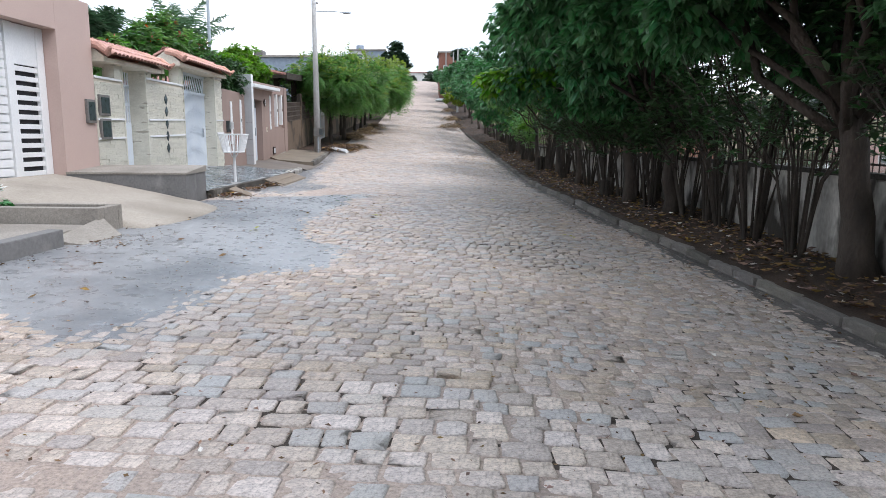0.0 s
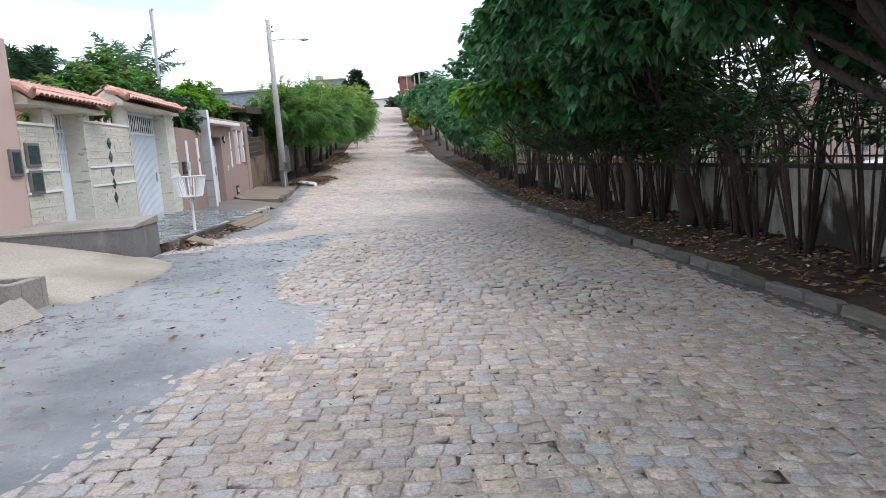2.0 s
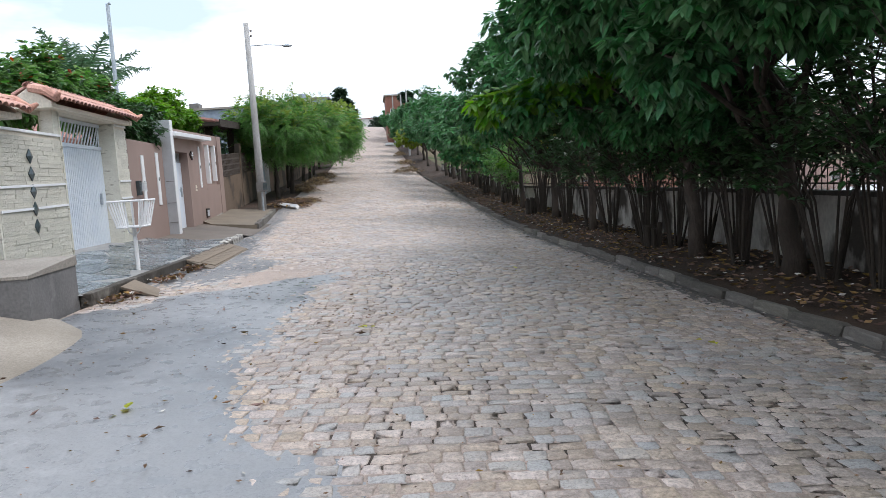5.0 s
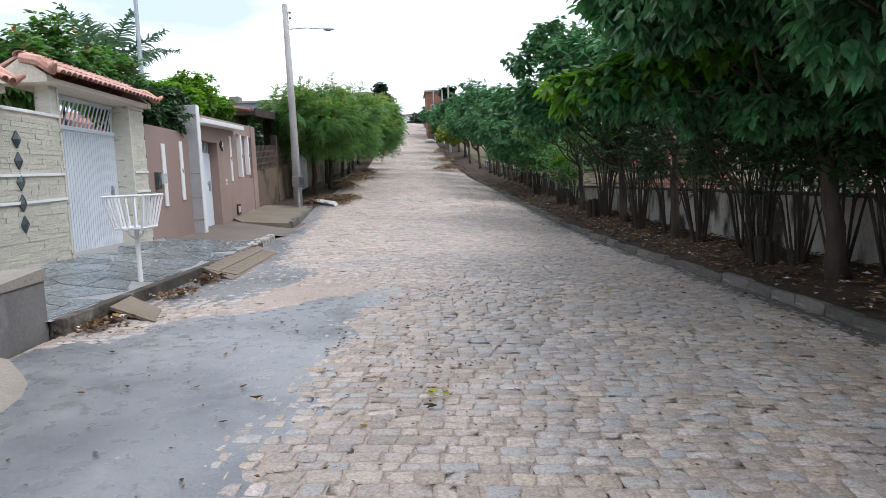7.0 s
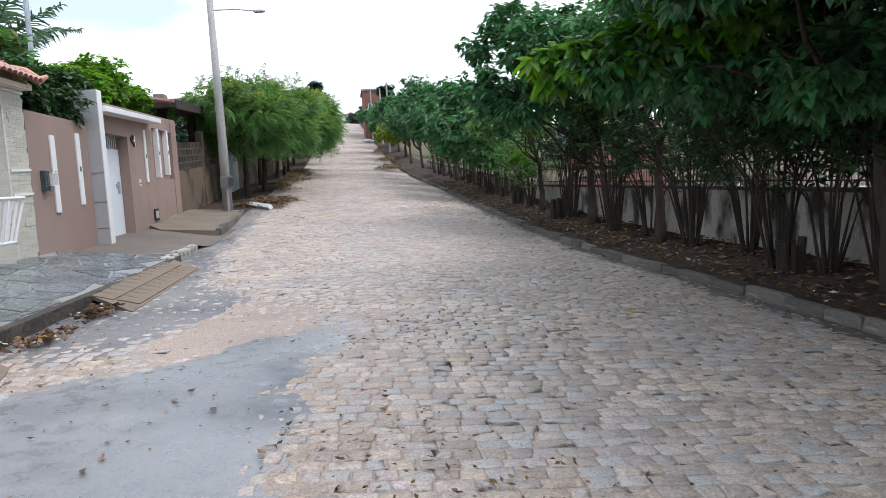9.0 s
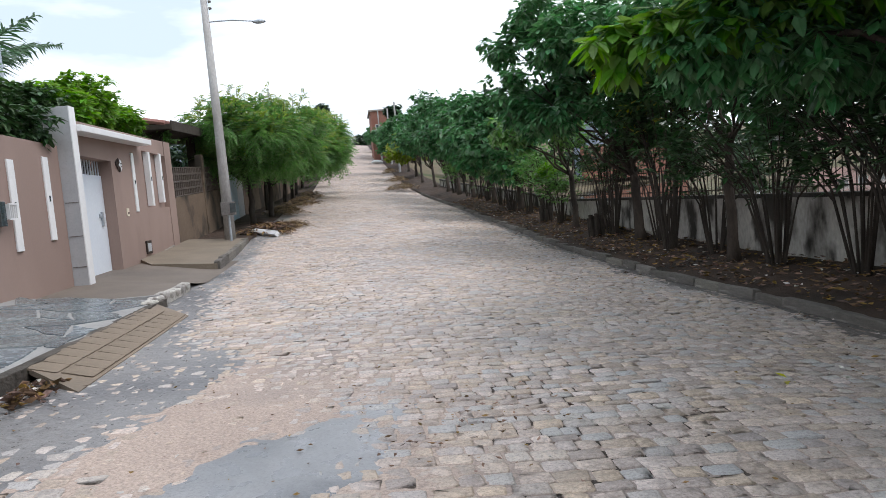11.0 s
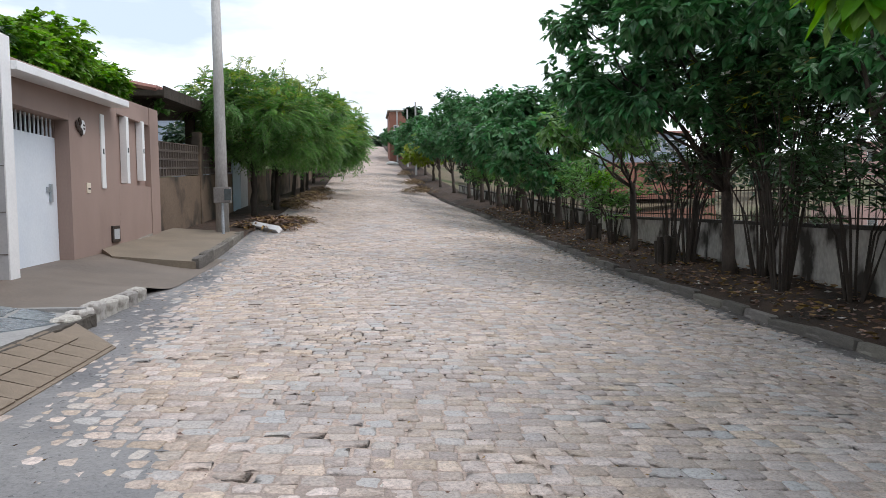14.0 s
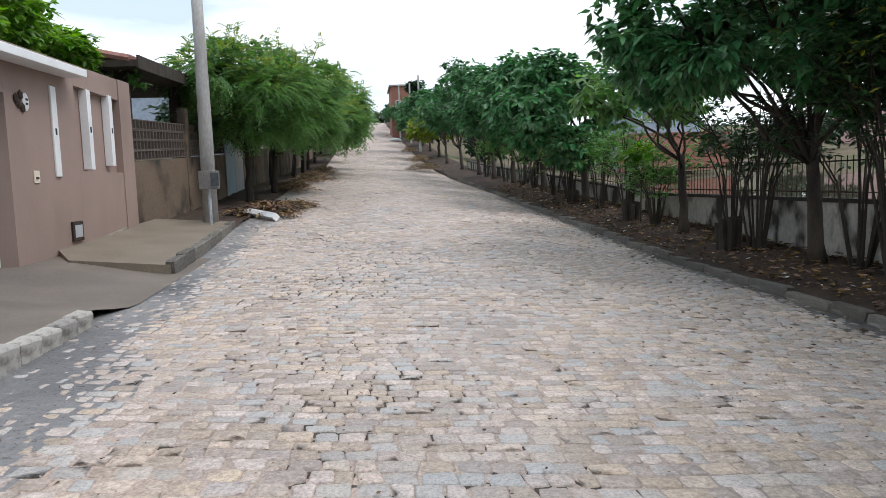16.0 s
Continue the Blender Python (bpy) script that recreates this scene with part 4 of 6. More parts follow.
part("leaf", sbox(B(), U0 - 0.42, U0 - 0.38, 14.83, 15.87, 0.62, 1.75), WHITE_BLUE, p1, "bluish white lower panel")
for i in range(9):
    y = 14.88 + i * 0.118
    part("grille_bar", sbox(B(), U0 - 0.41, U0 - 0.385, y, y + 0.035, 1.76, 2.96), WHITE_BLUE, p1)
for z in (1.75, 2.2, 2.62):
    part("cross_rail", sbox(B(), U0 - 0.418, U0 - 0.38, 14.83, 15.87, z, z + 0.06), WHITE_BLUE, p1)
g2 = thing("metal_gate", "tall ribbed white metal gate with a lattice top", "gate")
reveal(18.25, 20.85, 0.5, 3.3, 0.36, g2)
part("gate_panel", sbox(B(), U0 - 0.36, U0 - 0.33, 18.26, 20.84, 0.54, 2.72), WHITE_BLUE, g2)
for i in range(30):
    y = 18.3 + i * 0.086
    part("rib", sbox(B(), U0 - 0.33, U0 - 0.323, y, y + 0.05, 0.56, 2.70), WHITE_BLUE, g2)
part("rail", sbox(B(), U0 - 0.36, U0 - 0.30, 18.26, 20.84, 2.72, 2.79), WHITE_BLUE, g2)
part("rail", sbox(B(), U0 - 0.36, U0 - 0.30, 18.26, 20.84, 3.22, 3.29), WHITE_BLUE, g2)
for i in range(18):
    y = 18.2 + i * 0.15
    part("lattice_bar", tube(B(), [P(U0 - 0.33, max(18.27, y), 2.79), P(U0 - 0.33, min(20.83, y + 0.3), 3.22)], [0.016, 0.016], 5), WHITE_BLUE, g2)
part("latch", sbox(B(), U0 - 0.31, U0 - 0.27, 20.5, 20.55, 1.5, 1.75, 1, 0.008), STEEL, g2)
for a, b in ((14.45, 14.78), (15.93, 16.25), (18.0, 18.24), (20.87, 21.2)):
    zb = 2.66 if a < 15 else 2.82 if a < 20 else 3.26
    post = part("pillar_head", sbox(B(), U0 - 0.22, U0 - 0.005, a, b, zb + 0.055, 3.0 if a < 17 else 3.31), STONE, stone_wall)

# ---------------------------------------------------------------- rubbish basket on a post
basket = thing("rubbish_basket", "white-painted metal rubbish basket on a slim post", "basket")
by, bu, bz = 16.35, -5.75, 0.395
part("post", tube(B(), [P(bu, by, bz - 0.02), P(bu, by, 1.14)], [0.032, 0.032], 10), WHITE, basket)
def ring_at(z, a, b):
    return [P(bu - b, by - a, z), P(bu + b, by - a, z), P(bu + b, by + a, z), P(bu - b, by + a, z)]


top, low = ring_at(1.56, 0.32, 0.26), ring_at(1.14, 0.23, 0.18)
for q, r in ((top, 0.02), (low, 0.018)):
    for k in range(4):
        part("rim", tube(B(), [q[k], q[(k + 1) % 4]], [r, r], 6), WHITE, basket)
for k in range(4):
    n = 6 if k % 2 else 4
    for i in range(n):
        f = i / n
        part("slat", tube(B(), [low[k].lerp(low[(k + 1) % 4], f), top[k].lerp(top[(k + 1) % 4], f)], [0.014, 0.014], 5), WHITE, basket)
part("floor", sbox(B(), bu - 0.17, bu + 0.17, by - 0.22, by + 0.22, 1.135, 1.15), WHITE, basket)
for s in (-1, 1):
    part("brace", tube(B(), [P(bu, by, 0.98), P(bu, by + s * 0.2, 1.05), P(bu, by + s * 0.3, 1.14)], [0.01] * 3, 5), WHITE, basket)

# ---------------------------------------------------------------- mauve house wall
mauve = thing("mauve_wall", "mauve plastered street wall with white slit panels", "wall")
part("wall_low", sbox(B(), U0 - 0.25, U0, 21.605, 24.35, 0.1, 3.02, 2), MAUVE, mauve)
def topb(y):
    return 3.55 + 0.2 * (y - 24.6) / 7.3


part("wall_pier", sbox(B(), U0 - 0.25, U0, 24.6, 24.95, 0.1, topb(24.7)), MAUVE, mauve)
part("wall_main", sbox(B(), U0 - 0.25, U0, 27.0, 29.25, 0.1, (topb(27), topb(29.25)), 2), MAUVE, mauve)
part("wall_top", sbox(B(), U0 - 0.25, U0, 29.253, 31.3, 3.33, (topb(29.25), topb(31.3)), 2), MAUVE, mauve)
part("wall_foot", sbox(B(), U0 - 0.25, U0, 29.253, 31.3, 0.1, 1.93, 2), MAUVE, mauve)
part("niche_back", sbox(B(), U0 - 0.25, U0 - 0.12, 29.253, 31.3, 1.933, 3.327, 2), MAUVE, mauve)
part("wall_end", sbox(B(), U0 - 0.25, U0 + 0.02, 31.303, 31.95, 0.1, (topb(31.3), topb(31.95))), MAUVE, mauve)
part("lintel", sbox(B(), U0 - 0.25, U0, 24.953, 26.997, 2.92, (topb(25), topb(27))), MAUVE, mauve)
part("plinth", sbox(B(), U0 + 0.001, U0 + 0.05, 28.2, 31.2, (0.5, 0.75), (0.60, 0.86), 2), CONCRETE, mauve, "cracked cement skirting")
fin = part("fin_column", sbox(B(), U0 - 0.2, U0 + 0.26, 24.36, 24.6, 0.3, 3.70, 1, 0.006), GREY_TILE, mauve, "grey-tiled projecting column")
part("fin_edge", sbox(B(), U0 + 0.262, U0 + 0.28, 24.355, 24.605, 0.3, 3.70), WHITE, fin)
for z in (0.85, 1.4, 2.0):
    part("tile_joint", sbox(B(), U0 + 0.02, U0 + 0.261, 24.352, 24.359, z, z + 0.012), METER, fin)
part("canopy", sbox(B(), U0 + 0.002, U0 + 0.36, 24.61, 28.95, (3.28, 3.40), (3.40, 3.52), 2, 0.01), WHITE, mauve, "white concrete canopy strip")
for y, a, b, w, d in ((22.55, 1.27, 2.66, 0.2, 0.0), (23.75, 1.38, 2.78, 0.2, 0.0), (28.42, 1.82, 3.2, 0.18, 0.0), (29.78, 1.96, 3.33, 0.16, -0.06), (30.8, 2.05, 3.36, 0.16, -0.06)):
    sl = part("slit_panel", sbox(B(), U0 - 0.11 if d else U0 + 0.001, U0 + 0.03, y - w / 2, y + w / 2, a, b, 1, 0.006), WHITE, mauve, "white vertical panel")
    zc = (a + b) / 2
    part("stud", prism(B(), [(U0 + 0.045, y), (U0 + 0.031, y + 0.03), (U0 + 0.031, y - 0.03)], (zc + 0.05,) * 3, zc - 0.05), GLASS_DARK, sl)
mb = thing("letter_cage", "pale wire letter cage around a dark box", "letter box")
part("case", sbox(B(), U0 + 0.001, U0 + 0.1, 21.95, 22.1, 1.66, 2.02, 1, 0.01), GLASS_DARK, mb)
for i in range(5):
    part("wire", sbox(B(), U0 + 0.06, U0 + 0.14, 22.12 + i * 0.055, 22.13 + i * 0.055, 1.76, 1.98), WHITE, mb)
part("frame", sbox(B(), U0 + 0.13, U0 + 0.145, 22.1, 22.36, 1.97, 1.99), WHITE, mb)
part("frame", sbox(B(), U0 + 0.13, U0 + 0.145, 22.1, 22.36, 1.75, 1.77), WHITE, mb)
d2 = thing("door_2", "white metal street door with a barred top, closed", "door", kind="structure")
part("leaf", sbox(B(), U0 - 0.27, U0 - 0.24, 24.96, 26.99, 0.48, 2.62), WHITE_BLUE, d2)
part("jamb", sbox(B(), U0 - 0.42, U0 - 0.253, 26.995, 27.25, 0.3, 2.92), MAUVE, d2)
part("jamb", sbox(B(), U0 - 0.42, U0 - 0.253, 24.7, 24.955, 0.3, 2.92), MAUVE, d2)
part("head", sbox(B(), U0 - 0.42, U0 - 0.253, 24.7, 27.25, 2.925, 3.1), MAUVE, d2)
# This dark sheet paints the unlit gap behind the top bars.
part("dark_behind", sbox(B(), U0 - 0.5, U0 - 0.47, 24.9, 27.05, 2.6, 2.95), DARK, d2)
for i in range(14):
    y = 25.05 + i * 0.14
    part("top_bar", sbox(B(), U0 - 0.265, U0 - 0.245, y, y + 0.03, 2.62, 2.92), WHITE_BLUE, d2)
part("lock", sbox(B(), U0 - 0.24, U0 - 0.2, 26.7, 26.78, 1.55, 1.85, 1, 0.008), STEEL, d2)
part("lock", sbox(B(), U0 - 0.24, U0 - 0.21, 26.6, 26.7, 1.72, 1.8, 1, 0.006), STEEL, d2)
orn = thing("wall_ornament", "dark iron leaf ornament with an oval number plaque", "ornament")
bm = B()
for k, (dy, dz) in enumerate(((0, 0), (0.06, 0.12), (-0.07, 0.06), (0.1, -0.05))):
    bmesh.ops.create_icosphere(bm, subdivisions=1, radius=0.07, matrix=Matrix.Translation(P(U0 + 0.02, 27.35 + dy, 2.82 + dz)) @ Matrix.Diagonal((0.4, 0.8, 1.1, 1)))
part("iron_leaf", bm, IRON, orn)
bm = B()
bmesh.ops.create_uvsphere(bm, u_segments=14, v_segments=8, radius=0.1, matrix=Matrix.Translation(P(U0 + 0.01, 27.56, 2.86)) @ Matrix.Diagonal((0.2, 0.8, 1.3, 1)))
part("plaque", bm, WHITE, orn, "white oval plaque", smooth=True)
bm = B()
for dz in (-0.04, 0.02):
    sbox(bm, U0 + 0.029, U0 + 0.034, 27.53, 27.59, 2.86 + dz, 2.89 + dz)
part("marks", bm, IRON, orn)
sw = thing("bell_plate", "small pale bell plate on the mauve wall", "bell")
part("plate", sbox(B(), U0, U0 + 0.02, 27.62, 27.78, 1.72, 1.9, 1, 0.006), CREAM, sw)
part("button", sbox(B(), U0 + 0.02, U0 + 0.03, 27.66, 27.74, 1.78, 1.81), IRON, sw)
vent = thing("wall_vent", "square dark-framed vent low in the wall", "vent")
part("frame", sbox(B(), U0, U0 + 0.04, 28.72, 29.12, 0.78, 1.1, 1, 0.01), IRON, vent)
part("pane", sbox(B(), U0 + 0.041, U0 + 0.046, 28.78, 29.06, 0.84, 1.04), GREY_TILE, vent)

# ---------------------------------------------------------------- blockwork wall, carport and small buildings up the street
UC = -7.95
def wall_c_top(y):
    return rise(y) + 2.9


block_wall = thing("block_wall", "brown stained wall topped with pierced vent blocks", "wall")
y = 31.96
while y < 42.9:
    y2 = min(y + 2.2, 42.9)
    part("wall_body", sbox(B(), UC - 0.18, UC, y, y2, (rise(y) - 0.1, rise(y2) - 0.1), (rise(y) + 1.85, rise(y2) + 1.85)), BROWN_WALL, block_wall)
    y = y2
vent_bm = B()
for a, b, c, d in ((-0.5, 0.5, 0.38, 0.5), (-0.5, 0.5, -0.5, -0.38), (-0.5, -0.38, -0.38, 0.38), (0.38, 0.5, -0.38, 0.38)):
    vs = [vent_bm.verts.new((x, yy, z)) for x in (-0.5, 0.5) for yy, z in ((a, c), (b, c), (b, d), (a, d))]
    for f in ((0, 1, 2, 3), (7, 6, 5, 4), (0, 4, 5, 1), (1, 5, 6, 2), (2, 6, 7, 3), (3, 7, 4, 0)):
        vent_bm.faces.new([vs[k] for k in f])
vent_mesh = to_mesh("vent_block", vent_bm, BLOCK)
for r in range(4):
    y = 32.1
    while y < 42.8:
        piece("vent_block", vent_mesh, block_wall, UC - 0.08, y, rise(y) + 1.985 + r * 0.232, 0.12, 0.25, 0.226, math.atan((rise(y + 1) - rise(y)) / 1.0))
        y += 0.252
part("post", sbox(B(), UC - 0.2, UC + 0.03, 37.4, 37.75, 0.4, 3.85), BROWN_WALL, block_wall)

carport = thing("carport", "timber carport in shade-dark colour with an old terracotta tile roof", "carport")
# Backlit shade is put into the near-black colour of deck and fascia.
part("roof_deck", sbox(B(), -13.5, -7.9, 33.4, 42.6, (4.35, 4.85), (4.5, 5.0), 2), BARK_DARK, carport, "timber deck, coloured dark for its backlit underside")
part("fascia", sbox(B(), -7.897, -7.86, 33.4, 42.6, (4.3, 4.8), (4.6, 5.1), 2), BARK_DARK, carport, "timber fascia board, coloured dark as if backlit")
for i in range(42):
    y = 33.45 + i * 0.22
    part("barrel_tile", tube(B(), [P(-8.05, y, 4.53 + 0.054 * (y - 33.4)), P(-13.4, y, 5.6 + 0.054 * (y - 33.4))], [0.09, 0.09], 6), TERRA_FAR, carport)
for y in (34.2, 38.7, 42.2):
    part("post", sbox(B(), -8.7, -8.42, y, y + 0.26, 0.4, 4.4 + 0.05 * (y - 33)), BARK_DARK, carport)
small_house = thing("low_house", "white low house with a red tiled roof behind the wall", "house")
part("wall", sbox(B(), -19, -13.6, 34, 47, 0.5, 4.0), OFFWHITE, small_house)
part("roof", prism(B(), [(-13.3, 33.5), (-13.3, 47.5), (-19.5, 47.5), (-19.5, 33.5)], (4.0, 4.3, 6.0, 5.7), 3.98), TERRA_FAR, small_house)
blue = thing("metal_gate", "light blue sheet-metal gate in the street wall", "gate")
part("leaf", sbox(B(), UC - 0.06, UC, 43.0, 44.7, 1.2, 3.35), BLUE_DOOR, blue)
part("leaf", sbox(B(), UC - 0.06, UC, 44.75, 46.5, 1.25, 3.5), GREY_TILE, blue)
back_wall = thing("wall_west_far", "brown plastered street wall under the trees", "wall", kind="structure")
y = 46.55
while y < 110:
    part("span", sbox(B(), UC - 0.2, UC, y, y + 6, (rise(y) - 0.2, rise(y + 6) - 0.2), (rise(y) + 2.0, rise(y + 6) + 2.0)), BROWN_WALL if int(y) % 3 else OFFWHITE, back_wall)
    y += 6.02


def plain_house(name, label, u0, u1, y0, y1, z0, z1, wall_mat, windows=(), roof_mat=None, parapet=0.0):
    """A far house: walls, a roof slab and windows set into the faces that look down the street."""
    h = thing(name, label, "house")
    part("wall", sbox(B(), u0, u1, y0, y1, z0, z1), wall_mat, h)
    part("roof", sbox(B(), u0 - 0.3, u1 + 0.3, y0 - 0.3, y1 + 0.3, z1 + 0.004, z1 + 0.25), roof_mat or CONCRETE, h)
    for fu, fz, w, hh in windows:
        u, z = u0 + (u1 - u0) * fu, z0 + (z1 - z0) * fz
        win = part("window", sbox(B(), u - w / 2, u + w / 2, y0 - 0.06, y0 - 0.01, z - hh / 2, z + hh / 2), OFFWHITE, h)
        part("pane", sbox(B(), u - w / 2 + 0.12, u + w / 2 - 0.12, y0 - 0.09, y0 - 0.062, z - hh / 2 + 0.12, z + hh / 2 - 0.12), GLASS_DARK, win)
    return h


blue_house = plain_house("long_building", "long blue-grey rendered building with a flat roof", -34, -15.5, 92, 104, 3, 12.0, BLUE_GREY, ((0.12, 0.82, 1.2, 1.0), (0.3, 0.82, 1.2, 1.0), (0.62, 0.82, 1.6, 1.0), (0.85, 0.82, 1.2, 1.0)))
part("tank", tube(B(), [P(-27, 97, 12.25), P(-27, 97, 13.4)], [0.8, 0.7], 14), BLUE_DOOR, blue_house)
part("dormer", sbox(B(), -24.5, -23.3, 95, 97, 12.25, 13.3), METER, blue_house)
plain_house("house", "pale grey house with a low parapet", -21, -13.5, 118, 128, 6, 15.0, BLUE_GREY, ((0.3, 0.8, 1.2, 1.2), (0.7, 0.8, 1.2, 1.2)))
wh = plain_house("house", "white two-storey house with a roof tank", -16.4, -13.6, 145, 155, 10, 19.4, OFFWHITE, ((0.3, 0.86, 1.3, 1.3), (0.72, 0.86, 1.3, 1.3)))
part("tank", tube(B(), [P(-14.6, 149, 19.66), P(-14.6, 149, 20.9)], [0.9, 0.8], 14), BLUE_GREY, wh)
plain_house("house", "grey upper storey with a slab roof", -13.4, -9.4, 150, 160, 11, 20.0, BLUE_GREY, ((0.5, 0.72, 3.0, 1.2),))
brick_house = plain_house("brick_house", "unfinished bare red brick upper storey", 1.9, 5.5, 129, 138, 7, 17.0, BRICK, ((0.3, 0.72, 0.8, 1.2), (0.72, 0.72, 0.8, 1.2)))
part("concrete_band", sbox(B(), 1.9, 5.5, 128.85, 128.89, 13.6, 13.9), OFFWHITE, brick_house)
end_wall = plain_house("house", "low white houses closing the top of the street", -13, 12, 214, 224, 15, 21.2, OFFWHITE, ((0.15, 0.6, 1.6, 1.4), (0.35, 0.5, 1.6, 2.6), (0.5, 0.6, 2.0, 1.6), (0.62, 0.5, 1.8, 2.6), (0.8, 0.6, 1.6, 1.4)), TERRA_FAR)
plain_house("house", "tan house among trees at the hilltop", 10, 22, 190, 200, 12, 22, OFFWHITE, ((0.3, 0.7, 1.5, 1.4), (0.7, 0.7, 1.5, 1.4)), TERRA_FAR)
pond_house = plain_house("grey_house", "two-storey grey house beyond the pond", 26, 33, 90, 98, 2, 9.2, BLUE_GREY, ((0.2, 0.82, 1.5, 1.4), (0.5, 0.82, 1.5, 1.4), (0.8, 0.82, 1.5, 1.4)), TERRA_FAR)
part("lower_front", sbox(B(), 24, 36, 89.2, 89.9, 2, 6.0), BRICK, pond_house, "bare brick front wall")
PINKWALL = mk("pink_far_render", (0.50, 0.32, 0.29), (0.56, 0.37, 0.335), 0.3, 0.8, 0.1)
for a, b, top in ((40, 62, 9.2), (62.4, 84, 9.8), (85, 110, 9.0)):
    ph = thing("pink_wall", "pink rendered compound wall on the far bank", "wall", "walls on the far bank")
    part("wall", sbox(B(), 88, 88.4, a, b, 4.2, top), PINKWALL, ph)
    part("coping", sbox(B(), 87.9, 88.5, a, b, top + 0.004, top + 0.2), OFFWHITE, ph)
plain_house("house", "pink-beige house in the distance past the pond", 74, 90, 118, 130, 4, 10.5, PINKWALL, ((0.1, 0.7, 1.6, 1.6), (0.3, 0.7, 1.6, 1.6), (0.5, 0.7, 1.6, 1.6)), TERRA_FAR)

# ---------------------------------------------------------------- poles
pole = thing("street_lamp", "tapered grey concrete pole with a lamp arm", "street lamp")
pu, py = -6.4, 33.1
pz = rise(py) + 0.3
part("pole", tube(B(), [P(pu, py, pz - 0.1), P(pu, py, 4.5), P(pu - 0.03, py, 8.25)], [0.17, 0.13, 0.095], 14), POLE, pole, smooth=True)
part("arm", tube(B(), [P(pu, py, 7.36), P(pu + 0.7, py + 0.2, 7.42), P(pu + 1.35, py + 0.4, 7.4)], [0.022] * 3, 8), STEEL, pole)
bm = B()
bmesh.ops.create_uvsphere(bm, u_segments=14, v_segments=8, radius=0.16, matrix=Matrix.Translation(P(pu + 1.5, py + 0.42, 7.38)) @ Matrix.Diagonal((1.3, 0.6, 0.4, 1)))
part("lamp_head", bm, STEEL, pole, smooth=True)
for z in (7.75, 7.95):
    part("insulator", tube(B(), [P(pu + 0.1, py, z), P(pu + 0.18, py, z)], [0.05, 0.03], 8), METER, pole)
meter = thing("meter_box", "grey metal meter box on a slim post", "meter box")
part("post", tube(B(), [P(-6.28, 32.55, 0.6), P(-6.28, 32.55, 1.55)], [0.04, 0.04], 8), STEEL, meter)
part("case", sbox(B(), -6.47, -6.07, 32.42, 32.72, 1.55, 1.95, 1, 0.02), METER, meter)
part("lid", sbox(B(), -6.2, -6.03, 32.405, 32.418, 1.62, 1.9), GLASS_DARK, meter)
mast = thing("steel_mast", "tall slim blue-grey steel mast behind the garden wall", "mast")
part("shaft", tube(B(), [P(-9.5, 26.6, 0.3), P(-9.5, 26.6, 7.5)], [0.07, 0.055], 10), STEEL, mast)
part("hook", tube(B(), [P(-9.5, 26.6, 7.48), P(-9.42, 26.6, 7.52)], [0.03, 0.05], 8), STEEL, mast)
for u, y, h in ((3.6, 96, 8.5), (3.7, 112, 8.0), (-0.2 + 3.2, 126, 8.0), (3.2, 150, 7.5)):
    pp = thing("utility_pole", "slim dark utility pole beside the road uphill", "pole", "far poles")
    part("shaft", tube(B(), [P(u, y, rise(y) - 0.4), P(u, y, rise(y) + h)], [0.14, 0.1], 8), POLE, pp)

# ---------------------------------------------------------------- trees and shrubs
def broad_tree(u, y, rng, lobes, trunk_r=0.12, fork=2.1, lean=(0, 0), leaf=BROAD, tips=95, per=8, length=0.215, width=0.06, label="", size=0.95):
    z0 = verge_z(u, y) if u > 0 else rise(y) + 0.3
    t = thing("tree", label or "dark broad-leaved street tree in full leaf", "tree", "street trees")
    base = P(u, y, z0 - 0.15)
    top = P(u + lean[0], y + lean[1], z0 + fork)
    bm = B()
    pts, rr = limb(base, top, trunk_r * 1.25, trunk_r * 0.85, rng, 0.02)
    rr[0] = trunk_r * 1.7
    tube(bm, pts, rr, 9)
    part("trunk", bm, BARK, t, smooth=True)
    for c, r in lobes:
        c = P(*c)
        pts, rr = limb(top - Vector((0, 0, rng.uniform(0, 0.4))), c, trunk_r * 0.42, 0.015, rng, 0.07, 5, 0.05)
        part("limb", tube(B(), pts, rr, 6), BARK, t, smooth=True)
    out = []
    for c, r in lobes:
        out += cloud(P(*c), (r * 1.12, r * 1.12, r * 0.82), int(tips * (r / size) ** 2), rng, 0.35)
    leaves("crown", out, leaf, t, rng, per, length, width, 0.6)
    return t


rng = random.Random(101)
def ring_lobes(u, y, z, n, spread, r, rng, side=0.0):
    out = []
    for k in range(n):
        a = k * math.tau / n + rng.uniform(-0.3, 0.3)
        out.append(((u + math.cos(a) * spread * rng.uniform(0.75, 1.1) + side, y + math.sin(a) * spread * rng.uniform(0.8, 1.15), z + rng.uniform(-0.5, 0.6)), r * rng.uniform(0.85, 1.15)))
    out.append(((u + side * 0.7, y, z + 0.9), r * 1.1))
    return out


# the big trees beside the pond wall, their crowns hanging over the road
# Its highest lobes lie out of view, added to block sky light.
broad_tree(4.7, 8.4, rng, ring_lobes(4.2, 8.7, 4.2, 6, 1.6, 1.15, rng, 0.0) + [((2.9, 9.6, 3.3), 0.8), ((4.9, 7.0, 3.2), 1.0), ((1.9, 11.4, 5.0), 1.15), ((3.3, 11.5, 4.9), 1.05), ((2.0, 9.0, 5.4), 1.15), ((5.4, 7.7, 3.2), 0.85), ((4.6, 9.9, 2.9), 0.9), ((5.3, 9.2, 2.9), 0.85)], 0.17, 2.0, (-0.15, 0.3), tips=180)
